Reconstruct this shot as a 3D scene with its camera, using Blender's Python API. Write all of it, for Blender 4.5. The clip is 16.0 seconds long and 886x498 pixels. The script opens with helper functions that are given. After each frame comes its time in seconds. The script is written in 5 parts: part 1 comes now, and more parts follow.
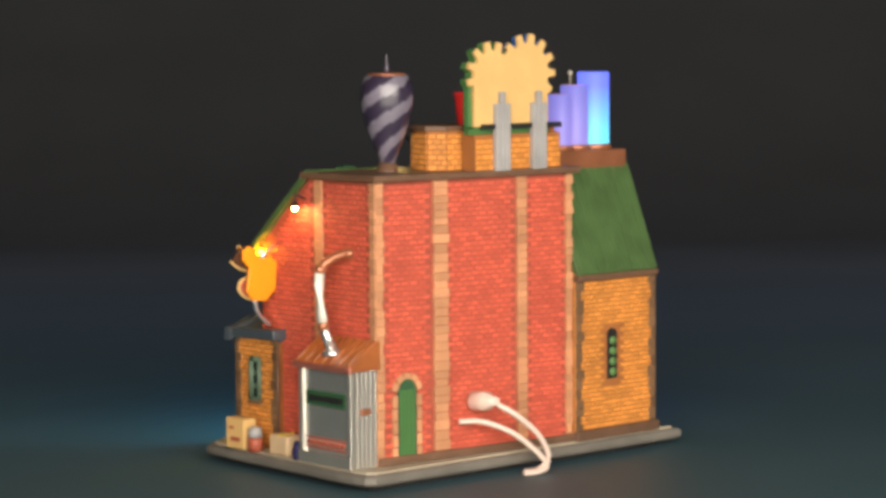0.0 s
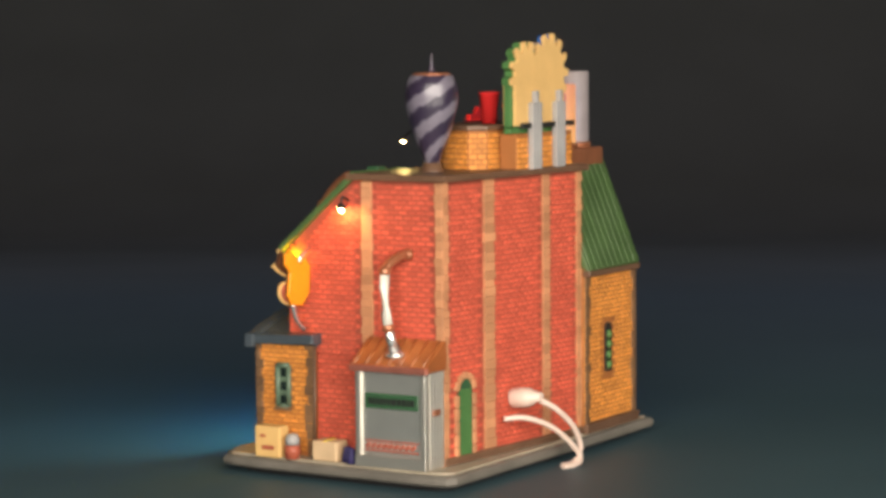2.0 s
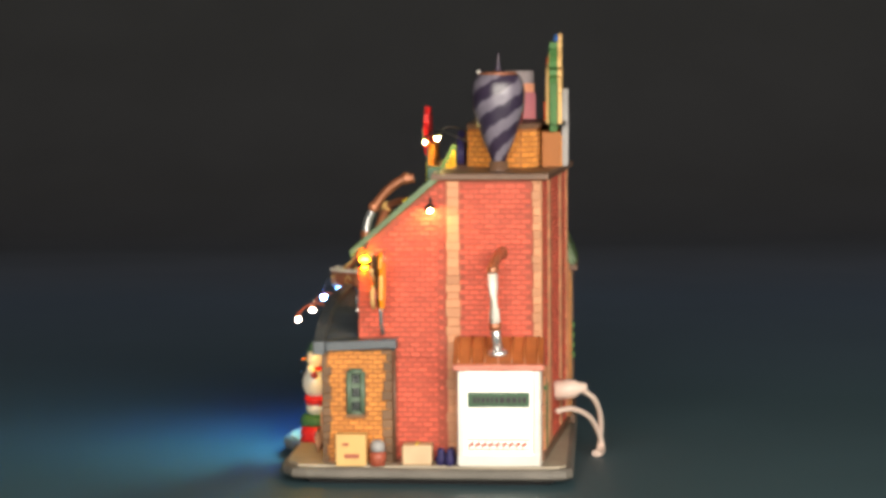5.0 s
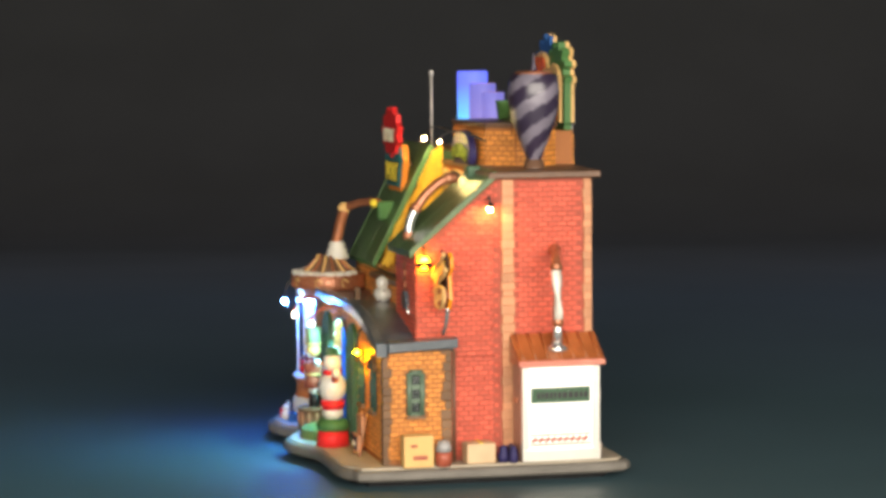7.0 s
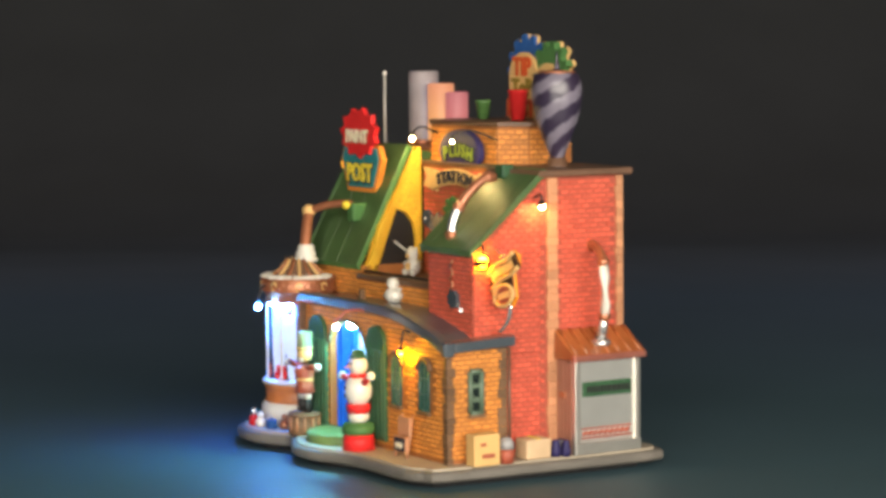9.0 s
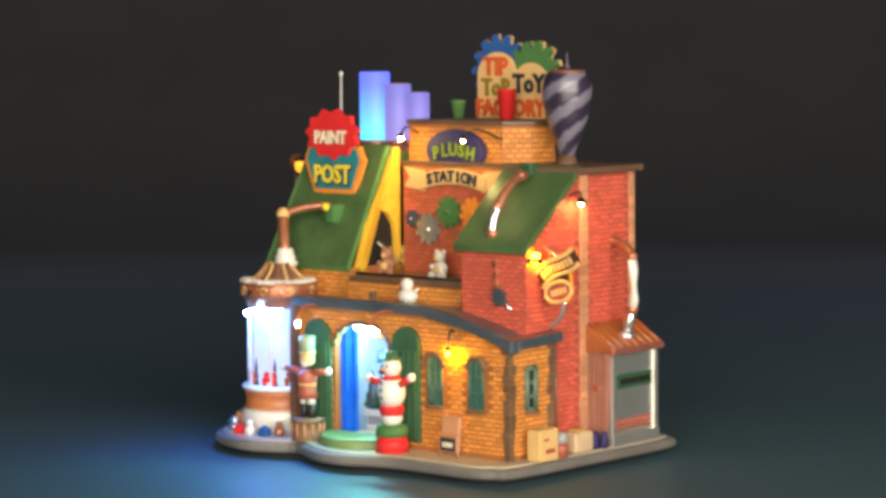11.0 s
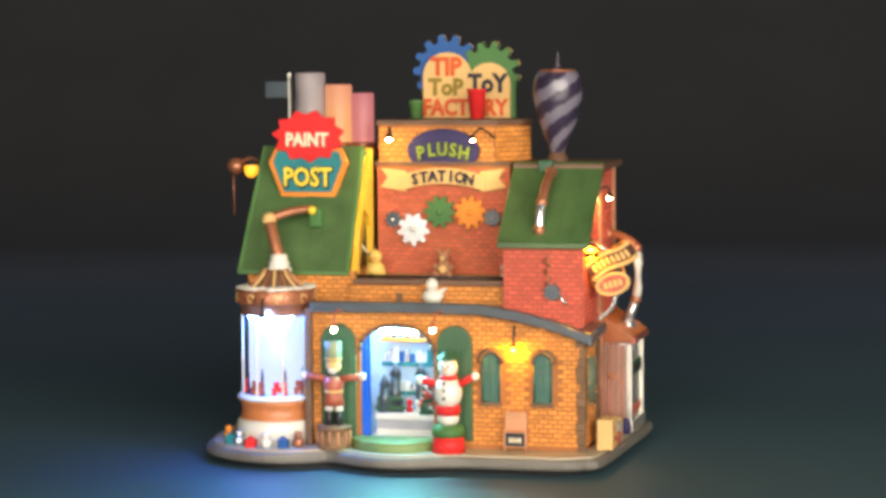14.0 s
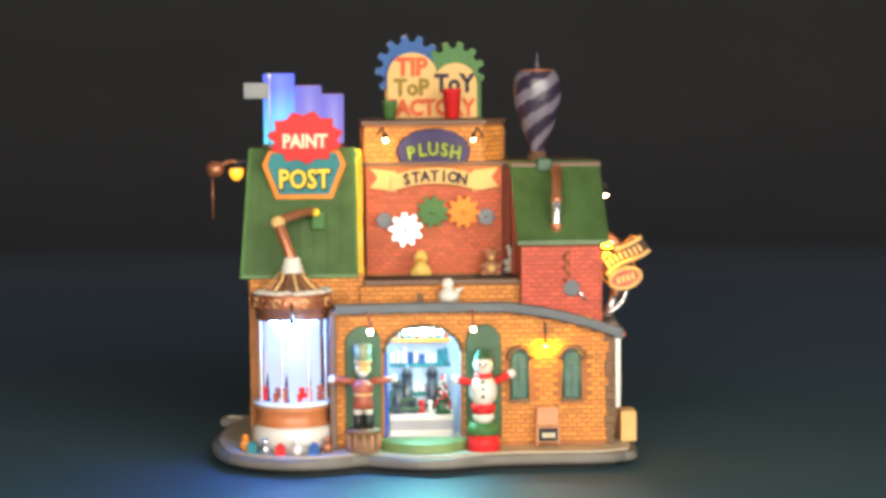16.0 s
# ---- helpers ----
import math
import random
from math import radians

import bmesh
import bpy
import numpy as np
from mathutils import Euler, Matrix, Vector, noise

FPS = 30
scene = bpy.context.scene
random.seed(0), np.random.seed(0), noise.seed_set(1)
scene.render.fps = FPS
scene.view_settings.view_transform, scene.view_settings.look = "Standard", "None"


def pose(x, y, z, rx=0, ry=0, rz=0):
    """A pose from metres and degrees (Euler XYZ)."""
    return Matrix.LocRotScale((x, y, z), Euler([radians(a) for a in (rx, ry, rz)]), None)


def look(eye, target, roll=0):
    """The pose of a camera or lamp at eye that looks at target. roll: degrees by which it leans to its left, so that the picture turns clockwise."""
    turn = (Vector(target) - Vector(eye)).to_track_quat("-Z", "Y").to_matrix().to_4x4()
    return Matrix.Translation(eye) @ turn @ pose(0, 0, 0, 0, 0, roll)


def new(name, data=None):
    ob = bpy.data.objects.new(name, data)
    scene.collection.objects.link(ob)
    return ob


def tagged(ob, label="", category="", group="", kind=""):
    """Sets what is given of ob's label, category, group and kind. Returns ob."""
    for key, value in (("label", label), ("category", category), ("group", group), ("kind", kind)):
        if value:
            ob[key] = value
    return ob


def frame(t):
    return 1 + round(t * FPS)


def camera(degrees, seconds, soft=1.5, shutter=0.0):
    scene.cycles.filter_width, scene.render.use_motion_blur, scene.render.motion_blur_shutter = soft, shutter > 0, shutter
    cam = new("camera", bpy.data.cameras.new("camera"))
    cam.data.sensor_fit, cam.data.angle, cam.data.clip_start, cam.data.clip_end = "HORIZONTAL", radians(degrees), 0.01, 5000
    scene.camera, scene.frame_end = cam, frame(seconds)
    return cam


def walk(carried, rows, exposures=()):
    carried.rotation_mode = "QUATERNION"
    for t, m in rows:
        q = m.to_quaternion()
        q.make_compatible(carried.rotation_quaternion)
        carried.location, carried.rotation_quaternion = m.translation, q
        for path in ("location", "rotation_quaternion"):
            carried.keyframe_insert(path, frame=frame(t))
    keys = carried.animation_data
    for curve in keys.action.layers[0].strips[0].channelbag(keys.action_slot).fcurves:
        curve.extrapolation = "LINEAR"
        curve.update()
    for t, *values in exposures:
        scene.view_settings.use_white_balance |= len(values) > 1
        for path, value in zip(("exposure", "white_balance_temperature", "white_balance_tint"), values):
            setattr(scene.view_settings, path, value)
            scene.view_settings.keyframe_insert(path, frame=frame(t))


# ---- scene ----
cam = camera(20.0, 16.0, soft=3.7)
EYE = (0.0, -1.3, 0.216)
AIM = (EYE[0] + 0.00594163, EYE[1] + 0.99644148, EYE[2] - 0.08407773)
walk(cam, [(0, look(EYE, AIM, -0.446)), (16.0, look(EYE, AIM, -0.446))], exposures=[(0, 0.0), (16.0, 0.0)])

# turn of the model on its stand: seconds, degrees
TURN = [(0, -138.5), (0.5, -134.2), (1, -129.88), (1.5, -125.53), (2, -121.08), (2.5, -116.58), (3, -112.06),
        (3.5, -107.54), (4, -102.98), (4.5, -98.46), (5, -93.96), (5.5, -89.46), (6, -84.95), (6.5, -80.45), (7, -75.99),
        (7.5, -71.57), (8, -67.15), (8.5, -62.79), (9, -58.41), (9.5, -54.0), (10, -49.6), (10.5, -45.15), (11, -40.75),
        (11.5, -36.33), (12, -31.89), (12.5, -27.46), (13, -23.02), (13.5, -18.59), (14, -14.18), (14.5, -9.84),
        (15, -5.53), (15.5, -1.24), (16, 3.04)]

# ---- light: a dim studio with one big soft light over the camera ----
world = bpy.data.worlds.new("world")
scene.world = world
world.use_nodes = True
world.node_tree.nodes["Background"].inputs[0].default_value = (0.62, 0.64, 0.70, 1)
world.node_tree.nodes["Background"].inputs[1].default_value = 0.10


def area_lamp(name, eye, target, w, h, watts, colour):
    d = bpy.data.lights.new(name, "AREA")
    d.shape, d.size, d.size_y, d.energy, d.color = "RECTANGLE", w, h, watts, colour
    ob = new(name, d)
    ob.matrix_world = look(eye, target)
    return ob


area_lamp("softbox_key", (0.30, -1.6, 0.46), (0, 0, 0.12), 2.3, 0.85, 61, (1.0, 0.91, 0.78))

M = 0.001  # the plan below is in millimetres


# ---- materials ----
def material(name, colour, rough=0.5, metal=0.0, vary=0.25, grain=400.0, bump=0.15, emit=None, strength=0.0, coat=0.0,
             islands=0.0, fine=2500.0, alpha_trans=0.0, spec=0.5):
    m = bpy.data.materials.new(name)
    m.use_nodes = True
    nt = m.node_tree
    n, link = nt.nodes, nt.links.new
    b = n["Principled BSDF"]
    b.inputs["Roughness"].default_value = rough
    b.inputs["Metallic"].default_value = metal
    b.inputs["Specular IOR Level"].default_value = spec
    b.inputs["Coat Weight"].default_value = coat
    b.inputs["Coat Roughness"].default_value = 0.25
    b.inputs["Transmission Weight"].default_value = alpha_trans
    tc = n.new("ShaderNodeTexCoord")
    big = n.new("ShaderNodeTexNoise")
    big.inputs["Scale"].default_value, big.inputs["Detail"].default_value = grain * 0.18, 3
    small = n.new("ShaderNodeTexNoise")
    small.inputs["Scale"].default_value, small.inputs["Detail"].default_value = fine, 2
    link(tc.outputs["Object"], big.inputs["Vector"])
    link(tc.outputs["Object"], small.inputs["Vector"])
    add = n.new("ShaderNodeMath")
    add.operation = "ADD"
    link(big.outputs["Fac"], add.inputs[0])
    link(small.outputs["Fac"], add.inputs[1])
    value = add.outputs[0]
    spread = n.new("ShaderNodeMapRange")
    spread.inputs[1].default_value, spread.inputs[2].default_value = 0.6, 1.4
    spread.inputs[3].default_value, spread.inputs[4].default_value = 1 - vary, 1 + vary
    link(value, spread.inputs[0])
    factor = spread.outputs[0]
    if islands:
        geo, info = n.new("ShaderNodeNewGeometry"), n.new("ShaderNodeObjectInfo")
        s = n.new("ShaderNodeMath")
        s.operation = "ADD"
        link(geo.outputs["Random Per Island"], s.inputs[0])
        link(info.outputs["Random"], s.inputs[1])
        fr = n.new("ShaderNodeMath")
        fr.operation = "FRACT"
        link(s.outputs[0], fr.inputs[0])
        mr = n.new("ShaderNodeMapRange")
        mr.inputs[3].default_value, mr.inputs[4].default_value = 1 - islands, 1 + islands
        link(fr.outputs[0], mr.inputs[0])
        mul = n.new("ShaderNodeMath")
        mul.operation = "MULTIPLY"
        link(factor, mul.inputs[0])
        link(mr.outputs[0], mul.inputs[1])
        factor = mul.outputs[0]
    tint = n.new("ShaderNodeVectorMath")
    tint.operation = "SCALE"
    tint.inputs[0].default_value = colour
    link(factor, tint.inputs["Scale"])
    link(tint.outputs[0], b.inputs["Base Color"])
    if bump:
        bp = n.new("ShaderNodeBump")
        bp.inputs["Strength"].default_value, bp.inputs["Distance"].default_value = bump, 0.0006
        link(value, bp.inputs["Height"])
        link(bp.outputs[0], b.inputs["Normal"])
    if emit:
        b.inputs["Emission Color"].default_value = (*emit, 1)
        b.inputs["Emission Strength"].default_value = strength
    return m


RED = material("red_brick_paint", (0.60, 0.10, 0.055), 0.62, vary=0.2, grain=260, islands=0.18)
RED_JOINT = material("red_mortar", (0.34, 0.07, 0.04), 0.7)
YEL = material("ochre_brick_paint", (0.66, 0.26, 0.045), 0.6, islands=0.2)
YEL_JOINT = material("ochre_mortar", (0.34, 0.12, 0.03), 0.7)
# yellow brick, its colour also raised to carry lamplight on the gable
GOLD = material("lamplit_yellow_brick_paint", (0.82, 0.48, 0.035), 0.6, islands=0.15)
QUOIN = material("beige_stone_paint", (0.52, 0.24, 0.12), 0.55, islands=0.2)
DARKSTONE = material("dark_quoin_paint", (0.16, 0.085, 0.04), 0.6, islands=0.25)
GREEN = material("green_roof_glaze", (0.068, 0.125, 0.042), 0.38, vary=0.4, coat=0.25)
GREEN_EDGE = material("light_green_paint", (0.085, 0.19, 0.055), 0.4)
SLATE = material("slate_blue_trim", (0.055, 0.07, 0.085), 0.3, vary=0.35, coat=0.6)
BROWN = material("brown_roof_paint", (0.14, 0.075, 0.045), 0.45, vary=0.4)
COPPER = material("copper_paint", (0.42, 0.16, 0.08), 0.33, metal=0.5, vary=0.4, coat=0.3)
TERRACOTTA = material("terracotta_paint", (0.50, 0.17, 0.06), 0.4, vary=0.4, coat=0.2)
RUST = material("rust_roof_glaze", (0.33, 0.10, 0.03), 0.35, vary=0.5, coat=0.3)
STONE = material("grey_base_stone", (0.16, 0.145, 0.125), 0.5, vary=0.35, grain=250, bump=0.3)
PAVE = material("pale_snowy_pavement", (0.42, 0.36, 0.27), 0.5, vary=0.3, grain=300)
GAPBLACK = material("under_base_shade_black", (0.012, 0.012, 0.014), 0.9)
WHITE = material("white_glaze", (0.70, 0.67, 0.60), 0.3, vary=0.08, coat=0.4)
CREAM = material("cream_paint", (0.68, 0.43, 0.17), 0.5, vary=0.12, spec=0.15)
SILVER = material("silver_paint", (0.72, 0.72, 0.72), 0.25, metal=0.85, vary=0.15)
GREY = material("grey_post_paint", (0.33, 0.32, 0.32), 0.45)
DOORGREEN = material("dark_green_paint", (0.03, 0.09, 0.04), 0.4)
GREENPAINT = material("green_paint", (0.07, 0.17, 0.055), 0.4, spec=0.15)
BLUEPAINT = material("blue_paint", (0.03, 0.10, 0.30), 0.4, spec=0.15)
NAVY = material("navy_paint", (0.035, 0.03, 0.10), 0.4, spec=0.15)
TEAL = material("teal_paint", (0.03, 0.20, 0.22), 0.4, spec=0.15)
GREY_GREEN = material("grey_green_paint", (0.10, 0.15, 0.10), 0.45, vary=0.3)
FRAMEGREEN = material("window_frame_paint", (0.035, 0.10, 0.085), 0.4)
PEARL = material("pearl_glazed_panel", (0.92, 0.91, 0.86), 0.36, metal=0.92, vary=0.06, bump=0.04)
SHEDWHITE = material("shed_trim_glaze", (0.70, 0.67, 0.61), 0.3, metal=0.82, vary=0.1, bump=0.06)
GOLDTRIM = material("old_gold_paint", (0.34, 0.21, 0.06), 0.4)
SHEDBROWN = material("shed_end_glaze", (0.30, 0.13, 0.085), 0.3, vary=0.35, coat=0.4)
GUTTER = material("red_gutter_glaze", (0.52, 0.19, 0.14), 0.28, metal=0.6, vary=0.3)
HATGREEN = material("pale_hat_paint", (0.22, 0.26, 0.15), 0.5, vary=0.35)
SIGNBROWN = material("dark_sign_paint", (0.07, 0.03, 0.015), 0.5, spec=0.2)
DULLRED = material("dull_red_paint", (0.38, 0.09, 0.05), 0.45)
REDPAINT = material("bright_red_paint", (0.68, 0.03, 0.03), 0.35, spec=0.15)
ORANGE = material("orange_paint", (0.75, 0.25, 0.04), 0.4, spec=0.15)
LETTERRED = material("red_letter_paint", (0.60, 0.10, 0.03), 0.4, spec=0.15)
LETTERYEL = material("yellow_letter_paint", (0.80, 0.62, 0.06), 0.4, spec=0.15)
LETTERWHITE = material("white_letter_paint", (0.80, 0.72, 0.52), 0.4, spec=0.15)
LETTERDARK = material("dark_letter_paint", (0.03, 0.03, 0.04), 0.5, spec=0.15)
PURPLE = material("dark_purple_stripe", (0.035, 0.025, 0.05), 0.28, coat=0.5)
LILAC = material("pale_lilac_stripe", (0.175, 0.155, 0.20), 0.32, coat=0.5)
BLACK = material("black_paint", (0.015, 0.015, 0.015), 0.5)
PINKISH = material("warm_cable_plastic", (0.74, 0.58, 0.50), 0.35, vary=0.06, coat=0.2)
PLUSHBROWN = material("teddy_brown", (0.38, 0.17, 0.09), 0.7)
PLUSHYEL = material("duck_yellow", (0.70, 0.48, 0.12), 0.6)
CARD = material("carton_paint", (0.60, 0.42, 0.25), 0.6)
BULBWARM = material("warm_bulb", (0.9, 0.8, 0.5), 0.4, bump=0, emit=(1.0, 0.50, 0.001), strength=800)
BULBAMBER = material("amber_bulb", (0.9, 0.7, 0.4), 0.4, bump=0, emit=(1.0, 0.44, 0.003), strength=150)
BULBGLOBE = material("amber_globe", (0.7, 0.35, 0.05), 0.35, bump=0, emit=(1.0, 0.42, 0.012), strength=1.3)
BULBPEACH = material("peach_bulb", (0.9, 0.8, 0.7), 0.4, bump=0, emit=(1.0, 0.50, 0.16), strength=420)
BULBSOFT = material("soft_white_bulb", (0.9, 0.85, 0.8), 0.4, bump=0, emit=(1.0, 0.78, 0.55), strength=60)
BULBWHITE = material("white_bulb", (0.9, 0.9, 0.8), 0.4, bump=0, emit=(1.0, 0.70, 0.24), strength=640)
BULBCOOL = material("cool_bulb", (0.9, 0.9, 1.0), 0.4, bump=0, emit=(0.12, 0.40, 1.0), strength=500)
WINLIGHT = material("lit_shop_window", (0.06, 0.08, 0.12), 0.4, bump=0, emit=(0.66, 0.76, 1.0), strength=1.05)
BLUELIT = material("bright_blue_panel", (0.015, 0.13, 0.62), 0.45, spec=0.2)
STEPGREEN = material("mossy_step_paint", (0.16, 0.24, 0.08), 0.5, vary=0.35)
INTERIOR = material("pale_blue_interior", (0.46, 0.62, 0.78), 0.5)
LIGHTBOX = material("interior_ceiling_light", (0.8, 0.9, 1.0), 0.4, bump=0, emit=(0.50, 0.80, 1.0), strength=34)
GLOWRING = material("added_blue_glow_ring", (0.3, 0.5, 1.0), 0.4, bump=0, emit=(0.02, 0.22, 1.0), strength=930)
GLOWSTRIP = material("added_teal_glow_strip", (0.5, 0.9, 0.8), 0.4, bump=0, emit=(0.20, 0.88, 0.90), strength=2600)
# amber plate with its own glow in place of lamp light shining through
AMBER = material("amber_plastic_added_glow", (0.62, 0.20, 0.01), 0.3, bump=0.05, emit=(1.0, 0.32, 0.01), strength=0.45)


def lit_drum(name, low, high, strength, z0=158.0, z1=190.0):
    """Frosted plastic whose own glow imitates a diode at its foot: it changes from low to high upwards."""
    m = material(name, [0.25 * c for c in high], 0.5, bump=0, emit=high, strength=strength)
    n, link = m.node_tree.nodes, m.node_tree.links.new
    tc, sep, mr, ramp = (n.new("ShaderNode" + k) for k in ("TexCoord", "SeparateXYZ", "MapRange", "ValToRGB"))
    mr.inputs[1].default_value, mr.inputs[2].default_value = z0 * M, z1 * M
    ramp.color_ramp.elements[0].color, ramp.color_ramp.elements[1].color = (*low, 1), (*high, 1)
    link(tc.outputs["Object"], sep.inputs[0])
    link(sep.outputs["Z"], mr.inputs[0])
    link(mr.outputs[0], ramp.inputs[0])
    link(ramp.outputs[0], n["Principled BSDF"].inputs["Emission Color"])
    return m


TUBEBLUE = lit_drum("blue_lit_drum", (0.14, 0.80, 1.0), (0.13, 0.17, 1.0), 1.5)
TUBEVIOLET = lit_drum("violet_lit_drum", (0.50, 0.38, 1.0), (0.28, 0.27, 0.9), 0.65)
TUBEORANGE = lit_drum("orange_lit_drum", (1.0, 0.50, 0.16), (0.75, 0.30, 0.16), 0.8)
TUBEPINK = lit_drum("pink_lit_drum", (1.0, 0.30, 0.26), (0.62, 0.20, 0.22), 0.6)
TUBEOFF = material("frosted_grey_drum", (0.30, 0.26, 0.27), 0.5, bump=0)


# ---- helpers for meshes ----
def part(name, bm, mats, parent, label=""):
    """One mesh object under a thing or a part, from a bmesh in millimetres."""
    me = bpy.data.meshes.new(name)
    bmesh.ops.scale(bm, vec=(M, M, M), verts=bm.verts)
    bm.to_mesh(me)
    bm.free()
    for m in mats if isinstance(mats, (list, tuple)) else (mats,):
        me.materials.append(m)
    ob = new(name, me)
    ob.parent = parent
    if label:
        tagged(ob, label)
    return ob


def box(bm, x0, x1, y0, y1, z0, z1, bevel=0.0, mi=0, m=None):
    vs = bmesh.ops.create_cube(bm, size=1)["verts"]
    t = Matrix.Translation(((x0 + x1) / 2, (y0 + y1) / 2, (z0 + z1) / 2)) @ Matrix.Diagonal((x1 - x0, y1 - y0, z1 - z0, 1))
    bmesh.ops.transform(bm, matrix=(m or Matrix()) @ t, verts=vs)
    fs = list({f for v in vs for f in v.link_faces})
    for f in fs:
        f.material_index = mi
    if bevel:
        es = list({e for f in fs for e in f.edges})
        r = bmesh.ops.bevel(bm, geom=es, offset=bevel, segments=2, affect="EDGES", profile=0.5)
        for f in r["faces"]:
            f.material_index = mi
    return bm


def cone(bm, p, r1, r2, h, seg=20, mi=0, m=None, smooth=True):
    vs = bmesh.ops.create_cone(bm, cap_ends=True, segments=seg, radius1=r1, radius2=max(r2, 1e-4), depth=h)["verts"]
    t = (m or Matrix()) @ Matrix.Translation((p[0], p[1], p[2] + h / 2))
    bmesh.ops.transform(bm, matrix=t, verts=vs)
    for f in {f for v in vs for f in v.link_faces}:
        f.material_index = mi
        f.smooth = smooth and len(f.verts) == 4
    return bm


def ball(bm, p, r, mi=0, s=(1, 1, 1), seg=14):
    vs = bmesh.ops.create_uvsphere(bm, u_segments=seg, v_segments=max(6, seg * 2 // 3), radius=r)["verts"]
    bmesh.ops.transform(bm, matrix=Matrix.Translation(p) @ Matrix.Diagonal((*s, 1)), verts=vs)
    for f in {f for v in vs for f in v.link_faces}:
        f.material_index = mi
        f.smooth = True
    return bm


def lathe(bm, p, profile, seg=28, mi=0, a0=0.0, a1=360.0):
    """A turned body round the upright through p; profile rows are radius, height."""
    full = abs(a1 - a0) > 359
    n = seg if full else seg + 1
    rings = []
    for r, z in profile:
        rings.append([bm.verts.new((p[0] + r * math.cos(radians(a0 + (a1 - a0) * i / seg)),
                                    p[1] + r * math.sin(radians(a0 + (a1 - a0) * i / seg)), p[2] + z)) for i in range(n)])
    for a, b in zip(rings, rings[1:]):
        for i in range(seg):
            j = (i + 1) % n
            f = bm.faces.new((a[i], a[j], b[j], b[i]))
            f.material_index, f.smooth = mi, True
    if full:
        for ring, flip in ((rings[0], True), (rings[-1], False)):
            f = bm.faces.new(ring[::-1] if flip else ring)
            f.material_index = mi
    return bm


def tube(bm, pts, r, mi=0, seg=10):
    """A round pipe along points; r is one radius or one for each point."""
    pts = [Vector(p) for p in pts]
    rs = r if isinstance(r, (list, tuple)) else [r] * len(pts)
    rings = []
    for i, p in enumerate(pts):
        d = (pts[min(i + 1, len(pts) - 1)] - pts[max(i - 1, 0)]).normalized()
        q = d.to_track_quat("Z", "Y")
        rings.append([bm.verts.new(p + q @ Vector((rs[i] * math.cos(2 * math.pi * k / seg), rs[i] * math.sin(2 * math.pi * k / seg), 0)))
                      for k in range(seg)])
    for a, b in zip(rings, rings[1:]):
        for k in range(seg):
            f = bm.faces.new((a[k], a[(k + 1) % seg], b[(k + 1) % seg], b[k]))
            f.material_index, f.smooth = mi, True
    for ring, flip in ((rings[0], True), (rings[-1], False)):
        bm.faces.new(ring[::-1] if flip else ring).material_index = mi
    return bm


def curve_points(pts, n=8):
    """A smooth line through a few points."""
    p = [Vector(a) for a in pts]
    p = [2 * p[0] - p[1]] + p + [2 * p[-1] - p[-2]]
    out = []
    for i in range(1, len(p) - 2):
        for k in range(n):
            t = k / n
            a, b, c, d = p[i - 1:i + 3]
            out.append(0.5 * (2 * b + (c - a) * t + (2 * a - 5 * b + 4 * c - d) * t * t + (3 * b - a - 3 * c + d) * t ** 3))
    return out + [p[-2]]


def prism(bm, outline, lo, hi, axis="z", mi=0, bevel=0.0, m=None):
    """An outline drawn out along an axis: z: rows x, y; y: rows x, z; x: rows y, z."""
    def at(a, b, h):
        return {"z": (a, b, h), "y": (a, h, b), "x": (h, a, b)}[axis]
    lower = [bm.verts.new(at(a, b, lo)) for a, b in outline]
    upper = [bm.verts.new(at(a, b, hi)) for a, b in outline]
    n = len(outline)
    fs = [bm.faces.new(lower[::-1]), bm.faces.new(upper)]
    fs += [bm.faces.new((lower[i], lower[(i + 1) % n], upper[(i + 1) % n], upper[i])) for i in range(n)]
    bmesh.ops.recalc_face_normals(bm, faces=fs)
    for f in fs:
        f.material_index = mi
    if bevel:
        es = list({e for f in fs[:2] for e in f.edges})
        for f in bmesh.ops.bevel(bm, geom=es, offset=bevel, segments=2, affect="EDGES", profile=0.5)["faces"]:
            f.material_index = mi
    if m:
        bmesh.ops.transform(bm, matrix=m, verts=list({v for f in bm.faces for v in f.verts}))
    return bm


def arch(x, z0, z1, half, n=10, rise=None):
    """The outline of an arched opening: rows across, up."""
    rise = rise or half
    pts = [(x - half, z0), (x + half, z0)]
    for i in range(n + 1):
        a = math.pi * i / n
        pts.append((x + half * math.cos(a), z1 - rise + rise * math.sin(a)))
    return pts


def inside(poly, x, y):
    hit = False
    for (ax, ay), (bx, by) in zip(poly, poly[1:] + poly[:1]):
        if (ay > y) != (by > y) and x < (bx - ax) * (y - ay) / (by - ay) + ax:
            hit = not hit
    return hit


def cog(x, z, r, teeth, depth, n=4):
    """A toothed outline round (x, z)."""
    pts = []
    for i in range(teeth):
        for k, rr in ((0.0, r), (0.28, r), (0.42, r + depth), (0.78, r + depth), (0.92, r)):
            a = 2 * math.pi * (i + k) / teeth
            pts.append((x + rr * math.cos(a), z + rr * math.sin(a)))
    return pts


